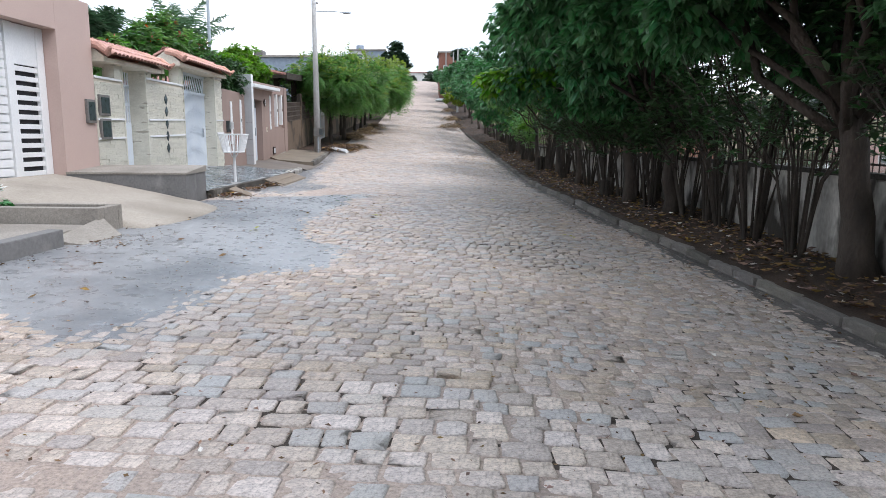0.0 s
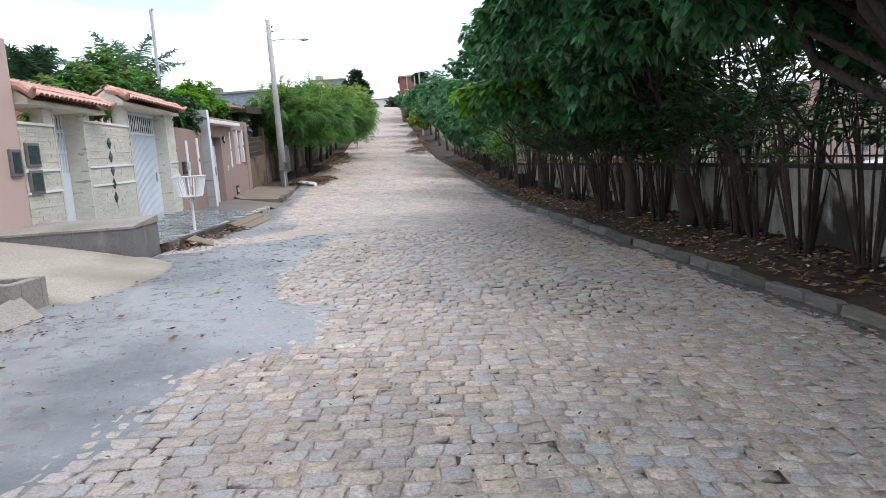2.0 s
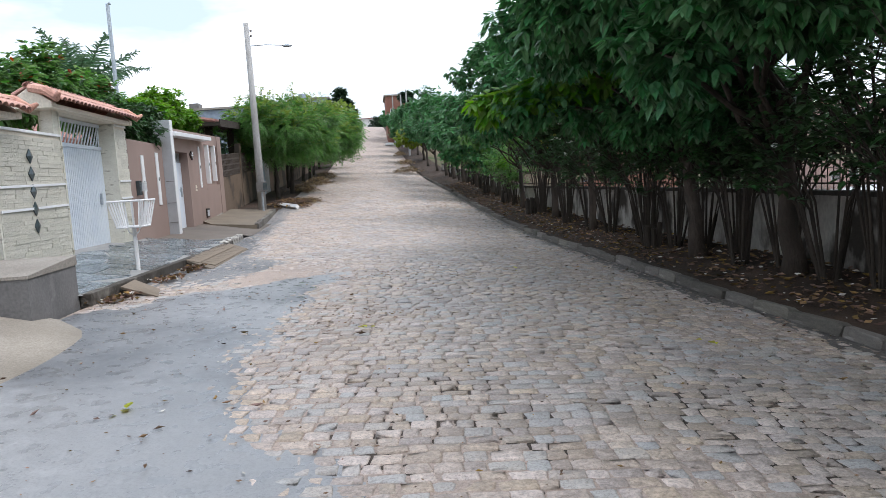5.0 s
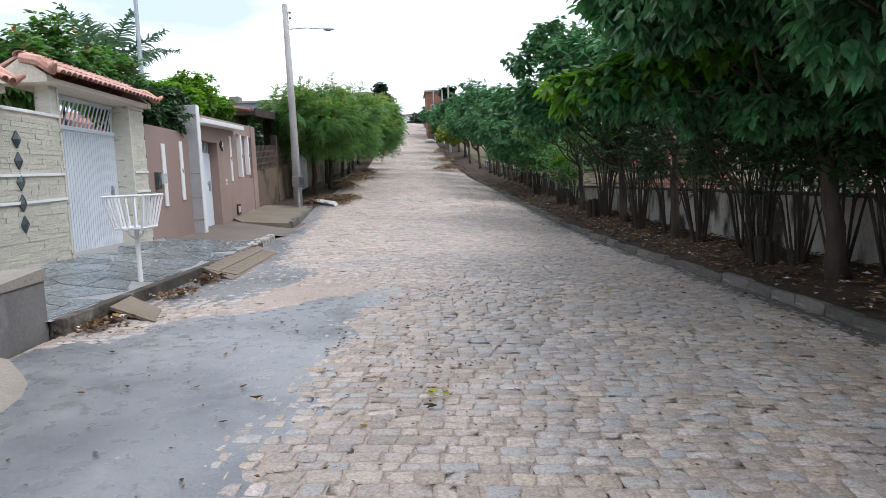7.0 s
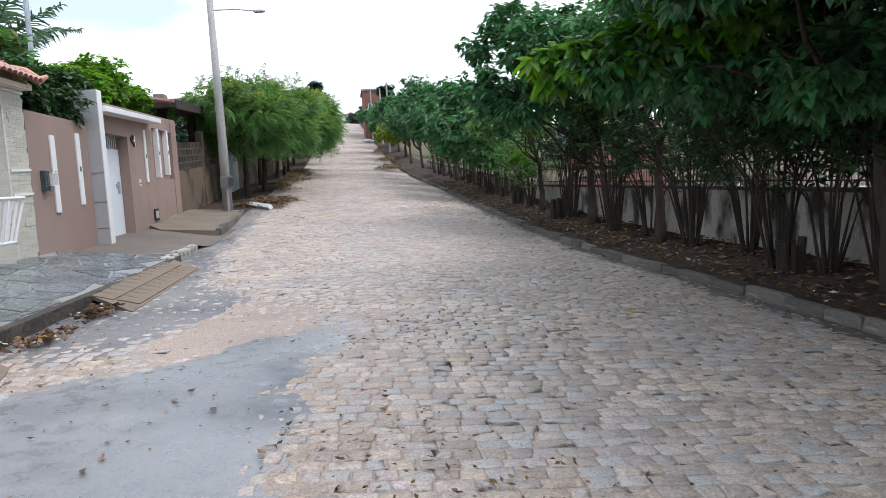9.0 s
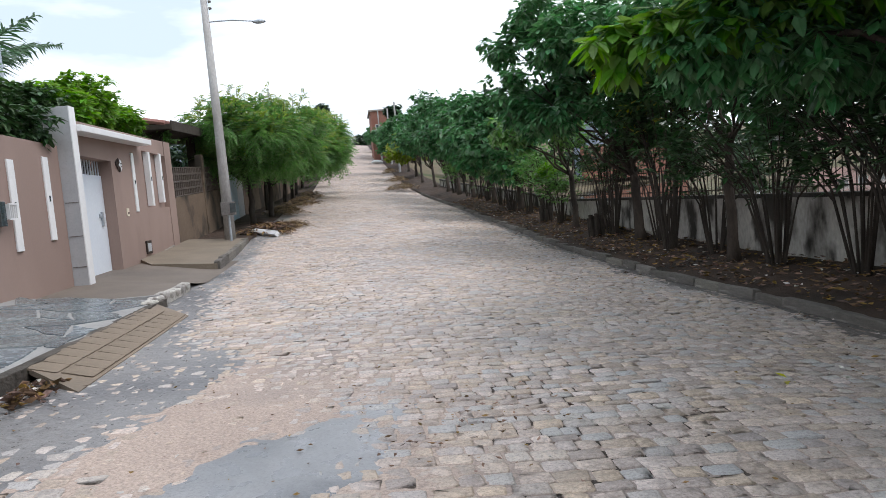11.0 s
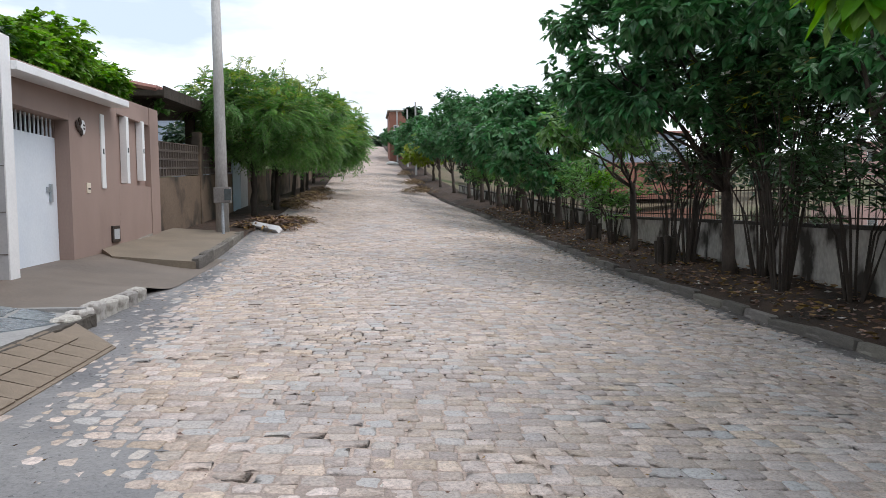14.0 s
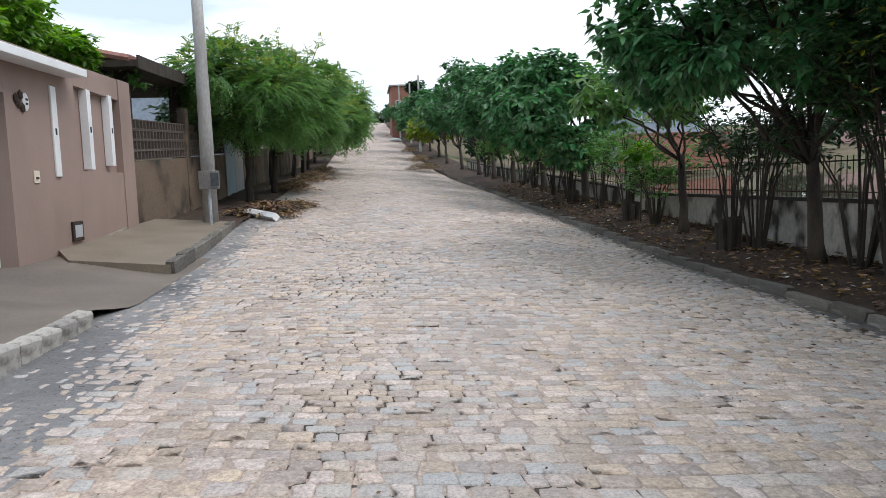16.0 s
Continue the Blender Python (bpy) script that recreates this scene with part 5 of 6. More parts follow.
# The next two trees, mostly unseen, are added to shade the near road.
broad_tree(4.75, 3.4, rng, ring_lobes(3.7, 3.4, 4.7, 8, 2.1, 1.35, rng) + [((4.6, 5.4, 3.0), 1.0), ((5.6, 4.4, 3.4), 1.2)], 0.15, 2.4, (-0.1, 0), tips=150)
broad_tree(4.75, -2.5, rng, ring_lobes(3.6, -2.2, 4.6, 8, 2.1, 1.35, rng), 0.15, 2.4, (-0.1, 0), tips=120)
# Lobes above z 5 are added, mostly unseen, to darken the road below.
broad_tree(4.25, 14.75, rng, ring_lobes(3.2, 14.6, 4.2, 7, 1.75, 1.1, rng, 0.0) + [((1.3, 15.4, 4.2), 0.8), ((2.0, 13.7, 3.0), 0.75), ((3.9, 15.6, 2.7), 0.95), ((3.2, 12.6, 3.4), 0.9), ((1.8, 14.2, 5.8), 1.1), ((3.4, 16.0, 5.6), 1.2), ((2.2, 12.8, 5.4), 1.0)], 0.13, 1.9, (-0.1, 0.1), tips=190)
broad_tree(4.1, 17.5, rng, ring_lobes(3.0, 18.0, 4.2, 7, 1.75, 1.1, rng, 0.0) + [((1.5, 19.4, 3.1), 0.7), ((3.8, 18.4, 2.7), 1.0), ((4.4, 19.9, 2.8), 1.0), ((4.4, 16.5, 2.7), 0.9), ((3.2, 17.2, 2.6), 0.8), ((2.5, 19.2, 2.9), 0.8), ((3.4, 20.6, 3.2), 0.9), ((4.6, 18.0, 2.2), 0.8), ((3.9, 19.8, 4.2), 1.1), ((4.6, 21.0, 4.6), 1.1), ((3.0, 19.6, 5.2), 1.1), ((4.4, 18.6, 3.6), 1.1)], 0.12, 2.0, (-0.1, 0.2), tips=200)
broad_tree(4.2, 24.0, rng, [((4.0, 23.0, 3.4), 0.9), ((4.4, 24.6, 3.3), 0.9), ((3.2, 23.6, 4.2), 0.95), ((3.4, 22.0, 4.4), 1.0), ((4.5, 21.4, 3.6), 1.0), ((4.4, 25.5, 3.8), 0.9), ((4.6, 26.8, 4.1), 0.95), ((3.7, 25.4, 4.7), 0.95), ((4.4, 22.8, 2.7), 0.8)], 0.085, 2.3, (0.03, 0.05), tips=95)
broad_tree(4.4, 28.4, rng, ring_lobes(3.5, 28.5, 4.4, 7, 1.6, 1.05, rng, 0.0) + [((1.6, 28.8, 3.6), 0.65), ((1.9, 29.8, 5.2), 0.75), ((2.3, 28.0, 3.45), 0.8), ((2.6, 30.2, 3.6), 0.9), ((3.6, 27.4, 3.4), 0.85), ((2.6, 29.4, 5.9), 0.9), ((4.4, 27.6, 3.1), 0.9)], 0.105, 1.9, (-0.1, 0.1), tips=130)
broad_tree(4.15, 32.6, rng, ring_lobes(3.5, 32.9, 3.35, 6, 1.1, 0.7, rng) + [((1.9, 33.0, 3.5), 0.55)], 0.085, 1.7, (0.0, 0.1), leaf=NEEM, tips=75, label="street tree with mixed yellow-green leaves")
for k, (y, h) in enumerate(((39.8, 4.7), (45.0, 5.2), (50.5, 5.4), (55.5, 5.9), (60.5, 7.0), (68, 5.9), (77, 6.0))):
    z = rise(y) + h - 1.5
    lob = ring_lobes(3.5, y, z, 6, 1.35, 1.0, rng) + [((2.4, y - 0.6, z - 0.9), 0.8), ((3.6, y - 1.0, z - 1.3), 0.9), ((2.9, y, z + 1.1), 0.85), ((4.2, y + 0.8, z - 1.4), 0.9)]
    broad_tree(4.3, y, rng, lob, 0.11, 1.7, (-0.1, 0), tips=80 if y < 60 else 50, per=6, length=0.26, width=0.085)
for k, y in enumerate((86, 95, 105, 116, 128, 141, 156, 172)):
    z = rise(y) + (3.0, 5.2, 3.4, 4.0, 3.2, 3.6, 3.0, 3.4)[k]
    t = broad_tree(4.6, y, rng, ring_lobes(4.2, y, z, 5, 1.9, 1.5, rng), 0.13, 1.6, leaf=LIME if k == 0 else BROAD, tips=45, per=6, length=0.42, width=0.14, label="yellow-green tree beside the rising road" if k == 0 else "")
# a bright spray of young leaves low over the road, on the crown of the third tree
spray = thing("tree_branch", "bright green leafy branch reaching over the road", "branch")
pts, rr = limb(P(3.2, 18.2, 3.3), P(0.55, 20.0, 3.15), 0.05, 0.012, rng, 0.03)
part("bough", tube(B(), pts, rr, 6), BARK, spray)
tips = []
for k in range(7):
    tips += cloud(P(0.7 + k * 0.4, 20.0 - 0.3 * k, 3.12 + 0.07 * k), (0.45, 0.5, 0.36), 34, rng, 0.3)
leaves("foliage", tips, BRIGHT, spray, rng, 6, 0.27, 0.08, 0.8)


def shrub(u, y, rng, stems=11, h=2.6, spread=0.85, leaf=SHRUB, flower=False, tips=60, per=6, label=""):
    """A many-stemmed shrub: a fan of thin dark stems from one foot, leaves towards the ends."""
    z0 = verge_z(u, y)
    s = thing("shrub", label or "many-stemmed dark shrub beside the low wall", "shrub", "shrubs along the wall")
    ends = []
    for k in range(stems + 3):
        a = rng.uniform(0, math.tau)
        q = rng.uniform(0.4, 1) * spread * 1.8
        foot = P(u + math.cos(a) * 0.1, y + math.sin(a) * 0.12, z0 - 0.05)
        end = P(u + math.cos(a) * q * 0.8, y + math.sin(a) * q, z0 + h * rng.uniform(0.75, 1.05))
        midp = foot.lerp(end, 0.45) + Vector((0, 0, 0.15)) - Vector(((end - foot).x, (end - foot).y, 0)) * 0.2
        part("stem", tube(B(), [foot, foot.lerp(midp, 0.5), midp, midp.lerp(end, 0.55), end], [0.026, 0.02, 0.017, 0.012, 0.006], 6), BARK_DARK, s)
        for j in range(2):
            side = end + Vector((rng.uniform(-0.35, 0.35), rng.uniform(-0.35, 0.35), rng.uniform(-0.5, 0.15)))
            part("twig", tube(B(), [midp.lerp(end, 0.4), side], [0.012, 0.005], 4), BARK_DARK, s)
            ends += [side, midp.lerp(end, rng.uniform(0.5, 0.95))]
        ends.append(end)
    out = []
    for k in range(int(tips * 2.6)):
        e = rng.choice(ends)
        out.append((e + Vector((rng.gauss(0, 0.17), rng.gauss(0, 0.17), rng.gauss(-0.05, 0.2))), Vector((0, 0, 0.4))))
    leaves("foliage", out, leaf, s, rng, per, 0.17, 0.042, 0.25)
    if tips > 200:
        yellowed = leaves("yellowed_leaves", [q for q in out if q[0].z > z0 + 2.0][::9], YELLOW, s, rng, 3, 0.16, 0.04, 0.5)
        tagged(yellowed, "yellowed drooping leaves", kind="stuff")
    if flower:
        fl = [(e + Vector((0, 0, 0.12)), Vector((0, 0, 1))) for e in ends[::7]]
        leaves("blossom", fl, FLOWER, s, rng, 9, 0.075, 0.032, 0.0)
    return s


for k, (u, y, n, h, fl) in enumerate(((4.6, 9.9, 11, 2.6, False), (4.55, 13.3, 11, 3.7, False), (4.5, 15.4, 11, 2.6, False), (4.55, 17.0, 10, 2.5, False), (4.5, 18.2, 11, 2.6, False), (4.5, 27.6, 9, 2.6, False), (4.5, 6.4, 10, 2.6, False), (4.45, 11.1, 12, 3.7, True), (4.5, 12.5, 10, 2.5, False), (4.4, 14.15, 9, 2.4, True), (4.2, 16.2, 12, 2.7, False), (4.3, 19.0, 9, 2.4, False),
                                      (4.0, 19.7, 14, 2.7, False), (4.45, 21.2, 11, 2.6, False), (4.3, 22.9, 13, 2.7, True), (4.15, 26.4, 18, 3.9, True), (4.45, 25.1, 7, 2.4, True), (4.25, 29.9, 14, 3.0, False), (4.5, 31.2, 9, 2.4, False),
                                      (4.2, 34.2, 8, 1.7, False), (4.3, 36.2, 10, 2.3, False), (4.2, 38.2, 10, 2.2, False), (4.3, 41.6, 11, 2.4, False), (4.3, 43.4, 9, 2.2, False), (4.3, 46.5, 11, 2.3, False), (4.3, 48.6, 10, 2.3, False), (4.3, 52.5, 10, 2.3, False), (4.3, 58, 10, 2.4, False))):
    shrub(u, y, rng, n, h, 0.85 if y < 30 else 0.7, SHRUB if y < 33 else NEEM, fl, 210 if 26 < y < 27 else 80 if y < 33 else 60)
fern = thing("sapling", "bright green feathery sapling by the wall", "sapling")
part("stem", tube(B(), [P(4.0, 34.6, 0.4), P(4.0, 34.5, 2.1)], [0.02, 0.01], 6), BARK_DARK, fern)
leaves("foliage", cloud(P(3.9, 34.4, 2.15), (0.55, 0.5, 0.2), 60, rng, 0.2), BRIGHT, fern, rng, 7, 0.2, 0.035, 0.2)


def stump(u, y, r, h, rng):
    s = thing("tree_stump", "dark cut stump of a many-stemmed shrub", "stump", "stumps")
    for k in range(7):
        a = k * math.tau / 7
        p = P(u + math.cos(a) * r * 0.7, y + math.sin(a) * r * 0.7, verge_z(u, y) - 0.05)
        part("cut_stem", tube(B(), [p, p + Vector((math.cos(a) * 0.05, math.sin(a) * 0.05, h * rng.uniform(0.75, 1.1)))], [r * 0.42, r * 0.33], 7), BARK_DARK, s)


for u, y, r, h in ((4.0, 30.4, 0.2, 0.62), (4.0, 35.2, 0.2, 0.55), (3.95, 19.3, 0.16, 0.55), (4.0, 40.2, 0.17, 0.5)):
    stump(u, y, r, h, rng)

# the street trees on the house side, with feathery compound leaves
def fronds(name, tips, material, parent, rng, length=0.42, pairs=6, blade=0.085, width=0.02, droop=0.5):
    V, F = [], []
    for tip, out in tips:
        for k in range(2):
            a = rng.uniform(0, math.tau)
            d = (Vector((math.cos(a), math.sin(a), rng.uniform(-0.2, 0.5))) * 0.7 + out).normalized()
            L = length * rng.uniform(0.6, 1.2)
            side = d.cross(Vector((rng.uniform(-0.3, 0.3), rng.uniform(-0.3, 0.3), 1)))
            if side.length < 1e-3:
                side = Vector((1, 0, 0))
            side.normalize()
            for i in range(1, pairs + 1):
                f = i / pairs
                o = tip + d * L * f + Vector((0, 0, -droop * L * f * f))
                b = blade * (1.15 - 0.5 * f) * rng.uniform(0.8, 1.2)
                for sg in (-1, 1):
                    e = o + (side * sg * 0.85 + d * 0.5 + Vector((0, 0, -0.35))) * b
                    m = o.lerp(e, 0.5)
                    q = len(V)
                    V += [o, m + d * width, e, m - d * width]
                    F += [(q, q + 1, q + 2, q + 3)]
    return raw(name, V, F, material, parent)


NEEM_PALE = leaf_mat("pale_yellow_green_leaf", (0.13, 0.22, 0.05), (0.22, 0.31, 0.07), clear=0.45)


def neem(u, y, rng, lobes, trunk_r=0.1, far=False, shoots=14):
    """A feathery street tree: limbs from a short trunk, loose lobes of fronds, upright shoots above them."""
    t = thing("tree", "feathery-leaved street tree over bare earth", "tree", "street trees")
    z0 = rise(y) + 0.3
    top = P(u + 0.08, y, z0 + 1.7)
    pts, rr = limb(P(u, y, z0 - 0.15), top, trunk_r * 1.2, trunk_r * 0.85, rng, 0.025)
    part("trunk", tube(B(), pts, rr, 9), BARK_DARK, t, smooth=True)
    dark, pale_tips = [], []
    for c, r in lobes:
        c = P(*c)
        pts, rr = limb(top - Vector((0, 0, rng.uniform(0, 0.3))), c, trunk_r * 0.45, 0.012, rng, 0.06, 5, 0.05)
        part("limb", tube(B(), pts, rr, 6), BARK_DARK, t, smooth=True)
        for tip in cloud(c, (r, r, r * 0.8), int((85 if far else 250) * r * r), rng, 0.25, 0.04):
            # Many upward-facing tips take the paler yellow-green leaf.
            (pale_tips if tip[1].z > 0.1 and rng.random() < 0.42 else dark).append(tip)
    for k in range(shoots):
        c, r = rng.choice(lobes)
        p = P(*c) + Vector((rng.gauss(0, 0.5) * r, rng.gauss(0, 0.5) * r, 0.5 * r))
        h = rng.uniform(0.35, 0.85) * r
        q = p + Vector((rng.gauss(0, 0.12), rng.gauss(0, 0.12), h))
        part("shoot", tube(B(), [p, q], [0.015, 0.006], 5), BARK_DARK, t)
        for i in range(9):
            f = (i + 1) / 9
            a = rng.uniform(0, math.tau)
            pale_tips.append((p.lerp(q, f), Vector((0.5 * math.cos(a), 0.5 * math.sin(a), 0.5 * f))))
    big = 1.9 if far else 1.0
    fronds("crown", dark, NEEM, t, rng, 0.42 * big, 6, 0.12 * big, 0.032 * big)
    if pale_tips:
        fronds("young_foliage", pale_tips, NEEM_PALE, t, rng, 0.36 * big, 6, 0.09 * big, 0.022 * big, 0.3)
    return t


for u, y, zc, sp, out_u in ((-6.7, 40.0, 4.7, 1.7, -6.7), (-6.35, 43.8, 4.9, 1.8, -5.9), (-7.2, 49.5, 5.4, 1.8, -6.3), (-6.9, 56.5, 5.8, 2.0, -5.3), (-6.8, 61.0, 6.2, 2.0, -4.9), (-7.0, 68.0, 6.8, 2.0, -5.2)):
    lob = ring_lobes(out_u, y, zc, 7, sp, 1.05, rng) + [((out_u + 0.4, y - 0.8, zc - 1.1), 0.9), ((out_u - 1.2, y - 0.6, zc - 0.9), 0.8), ((out_u + 1.5, y, zc - 1.0), 0.85), ((out_u + rng.uniform(-0.8, 0.8), y, zc + 1.0), 0.75)]
    neem(u, y, rng, lob, 0.11, y > 50, 16)
for u, y in ((-7.2, 78), (-7.4, 90), (-7.6, 104), (-7.8, 120), (-8.5, 140)):
    neem(u, y, rng, ring_lobes(u + 0.6, y, rise(y) + 3.4, 5, 1.7, 1.5, rng), 0.12, True, 6)

# garden plants above the walls
def bush(name, label, blobs, leaf, rng, tips=90, per=7, length=0.16, width=0.045, ground_z=0.2, extra=None):
    b = thing(name, label, "bush")
    c0 = blobs[0][0]
    for (u, y, z), r in blobs:
        part("stem", tube(B(), [P(u, y, ground_z), P(u, y, z)], [0.05, 0.02], 6), BARK_DARK, b)
    out = []
    for c, r in blobs:
        out += cloud(P(*c), (r[0], r[1], r[2]), int(tips * r[1] * (r[2] + r[0])), rng, 0.4)
    leaves("foliage", out, leaf, b, rng, per, length, width)
    if extra:
        leaves("blossom", [q for q in out if q[1].z > 0.35][::5], extra, b, rng, 6, 0.13, 0.04, 0.0)
    return b


bush("garden_tree", "broad garden tree with russet flower heads behind the wall", [((-9.6, 20.3, 4.0), (0.9, 1.3, 0.75)), ((-9.8, 22.6, 4.6), (1.1, 1.4, 0.9)), ((-9.8, 24.8, 4.4), (1.1, 1.3, 0.85)), ((-9.6, 18.2, 3.6), (0.8, 0.9, 0.55)), ((-9.7, 26.6, 4.1), (0.9, 1.0, 0.7))], NEEM, rng, 150, 8, 0.22, 0.055, extra=REDLEAF)
bush("garden_shrub", "dark shrub spilling over the mauve wall", [((-8.3, 22.6, 3.5), (0.75, 0.9, 0.6)), ((-8.2, 23.7, 3.4), (0.75, 0.7, 0.55)), ((-8.6, 25.3, 3.9), (0.7, 0.8, 0.5))], SHRUB, rng, 200, 8, 0.17, 0.045)
bush("garden_bush", "bright green bush rising above the mauve wall", [((-9.3, 28.0, 4.2), (1.0, 1.3, 0.75)), ((-9.4, 30.0, 4.6), (1.0, 1.4, 0.85)), ((-9.3, 32.4, 4.4), (1.0, 1.2, 0.7))], BRIGHT, rng, 230, 9, 0.17, 0.045)
bush("garden_shrub", "dark rounded shrub at the end of the mauve wall", [((-8.8, 34.0, 4.25), (0.8, 1.1, 0.55))], NEEM, rng, 110, 7, 0.15, 0.04)
bush("planter_shrub", "small shrub with pink flowers in the planter", [((-7.0, 8.95, 0.72), (0.35, 0.3, 0.25)), ((-6.6, 8.95, 0.62), (0.25, 0.25, 0.18))], BROAD, rng, 160, 6, 0.1, 0.035, 0.45, extra=FLOWER)


def palm(u, y, z, rng, n=10, L=2.4):
    p = thing("palm", "grey-green palm with arching fronds behind the wall", "palm", "garden palms")
    part("trunk", tube(B(), [P(u, y, 0.2), P(u + 0.05, y, z)], [0.13, 0.09], 9), BARK, p, smooth=True)
    for k in range(n):
        a = k * math.tau / n + rng.uniform(-0.25, 0.25)
        lean, arch = rng.uniform(0.1, 0.95), rng.uniform(0.55, 1.0)
        V, F, spine = [], [], [P(u, y, z)]
        for i in range(12):
            th = lean + arch * (i / 12) ** 1.4
            spine.append(spine[-1] + Vector((math.cos(a) * math.sin(th), math.sin(a) * math.sin(th), math.cos(th))) * (L / 12))
        fr = part("frond", tube(B(), spine[::3], [0.022, 0.017, 0.013, 0.009, 0.004], 5), PALM, p)
        for i in range(2, 13):
            for j in range(4):
                o = spine[i - 1].lerp(spine[i], j / 4)
                t = (spine[i] - spine[i - 1]).normalized()
                s = t.cross(Vector((0, 0, 1))).normalized()
                ll = 0.62 * math.sin(math.pi * min(0.95, i / 13 + 0.1)) + 0.1
                for sg in (-1, 1):
                    e = o + (s * sg * 0.8 + t * 0.6 + Vector((0, 0, 0.1 - rng.random() * 0.9))).normalized() * ll
                    w = t * 0.03
                    q = len(V)
                    m = o.lerp(e, 0.5) + Vector((0, 0, 0.05))
                    V += [o - w, o + w, m + w * 0.9, m - w * 0.9, e]
                    F += [(q, q + 1, q + 2, q + 3), (q + 3, q + 2, q + 4)]
        raw("leaf_blade", V, F, PALM, fr)
    return p


palm(-11.2, 28.0, 4.9, rng, 13, 2.6)
palm(-10.6, 19.6, 4.0, rng, 9, 1.35)

# dark spreading trees and roofs on the skyline
sky_tree = thing("tree", "dark flat-crowned tree on the hilltop skyline", "tree")
part("trunk", tube(B(), [P(-6.7, 140, 9.5), P(-6.7, 140, 18.5)], [0.4, 0.25], 8), BARK_DARK, sky_tree)
out = []
for c, r in (((-6.7, 140, 18.6), 1.9), ((-8.1, 140, 17.6), 1.5), ((-5.2, 140, 17.4), 1.5), ((-6.4, 140, 19.8), 1.3), ((-7.4, 140, 16.2), 1.4), ((-4.7, 140, 16.0), 1.3)):
    out += cloud(P(*c), (r, r, r * 0.7), 160, rng, 0.2)
leaves("crown", out, FAR_GREEN, sky_tree, rng, 6, 0.5, 0.16)
for u, y, z, r in ((1.5, 205, 19.2, 2.6), (5.5, 206, 19.6, 2.4), (-4.5, 208, 18.8, 1.6), (9, 150, 15, 3.0), (13, 146, 14, 3.2), (5.3, 124, 16.2, 1.5), (8, 126, 11.5, 2.6), (16, 120, 9, 3), (22, 112, 7, 3), (12, 104, 6.5, 2.6), (44, 126, 6.2, 3.2), (78, 104, 6.4, 2.4), (79, 96, 6.2, 2.0), (-13, 80, 7, 2.6), (-17, 72, 6.5, 2.8), (-12, 66, 6, 2.2), (84, 78, 6.4, 2.0), (84.5, 60, 6.2, 1.8)):
    ft = thing("tree", "distant dark green tree", "tree", "distant trees")
    part("trunk", tube(B(), [P(u, y, land(u, y) - 0.3), P(u, y, z)], [0.2, 0.12], 7), BARK_DARK, ft)
    leaves("crown", cloud(P(u, y, z), (r, r, r * 0.75), 230, rng, 0.2), FAR_GREEN, ft, rng, 6, 0.55, 0.18)

for k in range(10):
    u, y, r = 13 + 5.2 * k + rng.uniform(-1.5, 1.5), 98 + rng.uniform(-5, 8), rng.uniform(2.0, 3.2)
    zt = land(u, y) + rng.uniform(2.4, 3.6)
    ft = thing("tree", "distant green tree on the bank beyond the pond", "tree", "distant trees")
    part("trunk", tube(B(), [P(u, y, land(u, y) - 0.3), P(u, y, zt)], [0.2, 0.12], 7), BARK_DARK, ft)
    leaves("crown", cloud(P(u, y, zt), (r * 1.2, r, r * 0.8), 190, rng, 0.2), FAR_GREEN, ft, rng, 6, 0.55, 0.18)
for k in range(13):
    y = 34 + k * 7.5
    u, r = 81 + rng.uniform(-1.5, 2), rng.uniform(2.2, 3.4)
    ft = thing("tree", "distant dark green tree on the far bank", "tree", "distant trees")
    part("trunk", tube(B(), [P(u, y, land(u, y) - 0.3), P(u, y, 6.6)], [0.2, 0.12], 7), BARK_DARK, ft)
    leaves("crown", cloud(P(u, y, 6.6), (r, r * 1.3, r * 0.8), 170, rng, 0.2), FAR_GREEN, ft, rng, 6, 0.6, 0.2)

# ---------------------------------------------------------------- debris and litter
plank = thing("plank", "white-painted broken plank lying by the kerb", "plank")
part("board", tube(B(), [P(-6.1, 35.9, 0.93), P(-5.15, 34.7, 0.80)], [0.11, 0.11], 4), WHITE, plank)


def brush(name, label, u, y, rng, ru, ry, n, mat_, zoff=0.0, high=0.3):
    b = thing(name, label, "brushwood")
    z = max(road_z(u, y), rise(y) + (0.2 if u < -6 else 0.0)) + zoff
    for k in range(max(6, n // 6)):
        p = P(u + rng.uniform(-ru, ru), y + rng.uniform(-ry, ry), z + rng.uniform(0.0, high * 0.6))
        a, L = rng.uniform(0, math.tau), rng.uniform(0.3, 0.9)
        part("twig", tube(B(), [p, p + Vector((math.cos(a) * L * 0.5, math.sin(a) * L * 0.5, rng.uniform(0, 0.12))), p + Vector((math.cos(a) * L, math.sin(a) * L, rng.uniform(-0.05, 0.1)))], [0.014, 0.011, 0.005], 4), BARK_DARK, b)
    tips = []
    for k in range(n * 3):
        du, dy = rng.gauss(0, ru * 0.5), rng.gauss(0, ry * 0.5)
        hgt = high * max(0.05, 1 - (du / ru) ** 2 * 0.5 - (dy / ry) ** 2 * 0.5)
        tips.append((P(u + du, y + dy, z + rng.uniform(0, 1) * hgt), Vector((0, 0, 0.2))))
    leaves("dead_leaves", tips, mat_, b, rng, 5, 0.2, 0.03, 0.2)
    return b


brush("brush_pile", "heap of dead branches by the kerb", -5.6, 36.4, rng, 0.9, 1.2, 90, LITTER, 0.0, 0.4)
brush("brush_pile", "heap of dead branches by the kerb", -5.1, 38.3, rng, 0.7, 1.3, 50, DRY, 0.0, 0.25)
brush("brush_pile", "dry brush heap under the street trees", -5.9, 46, rng, 0.8, 2.2, 60, DRY, 0.0, 0.45)
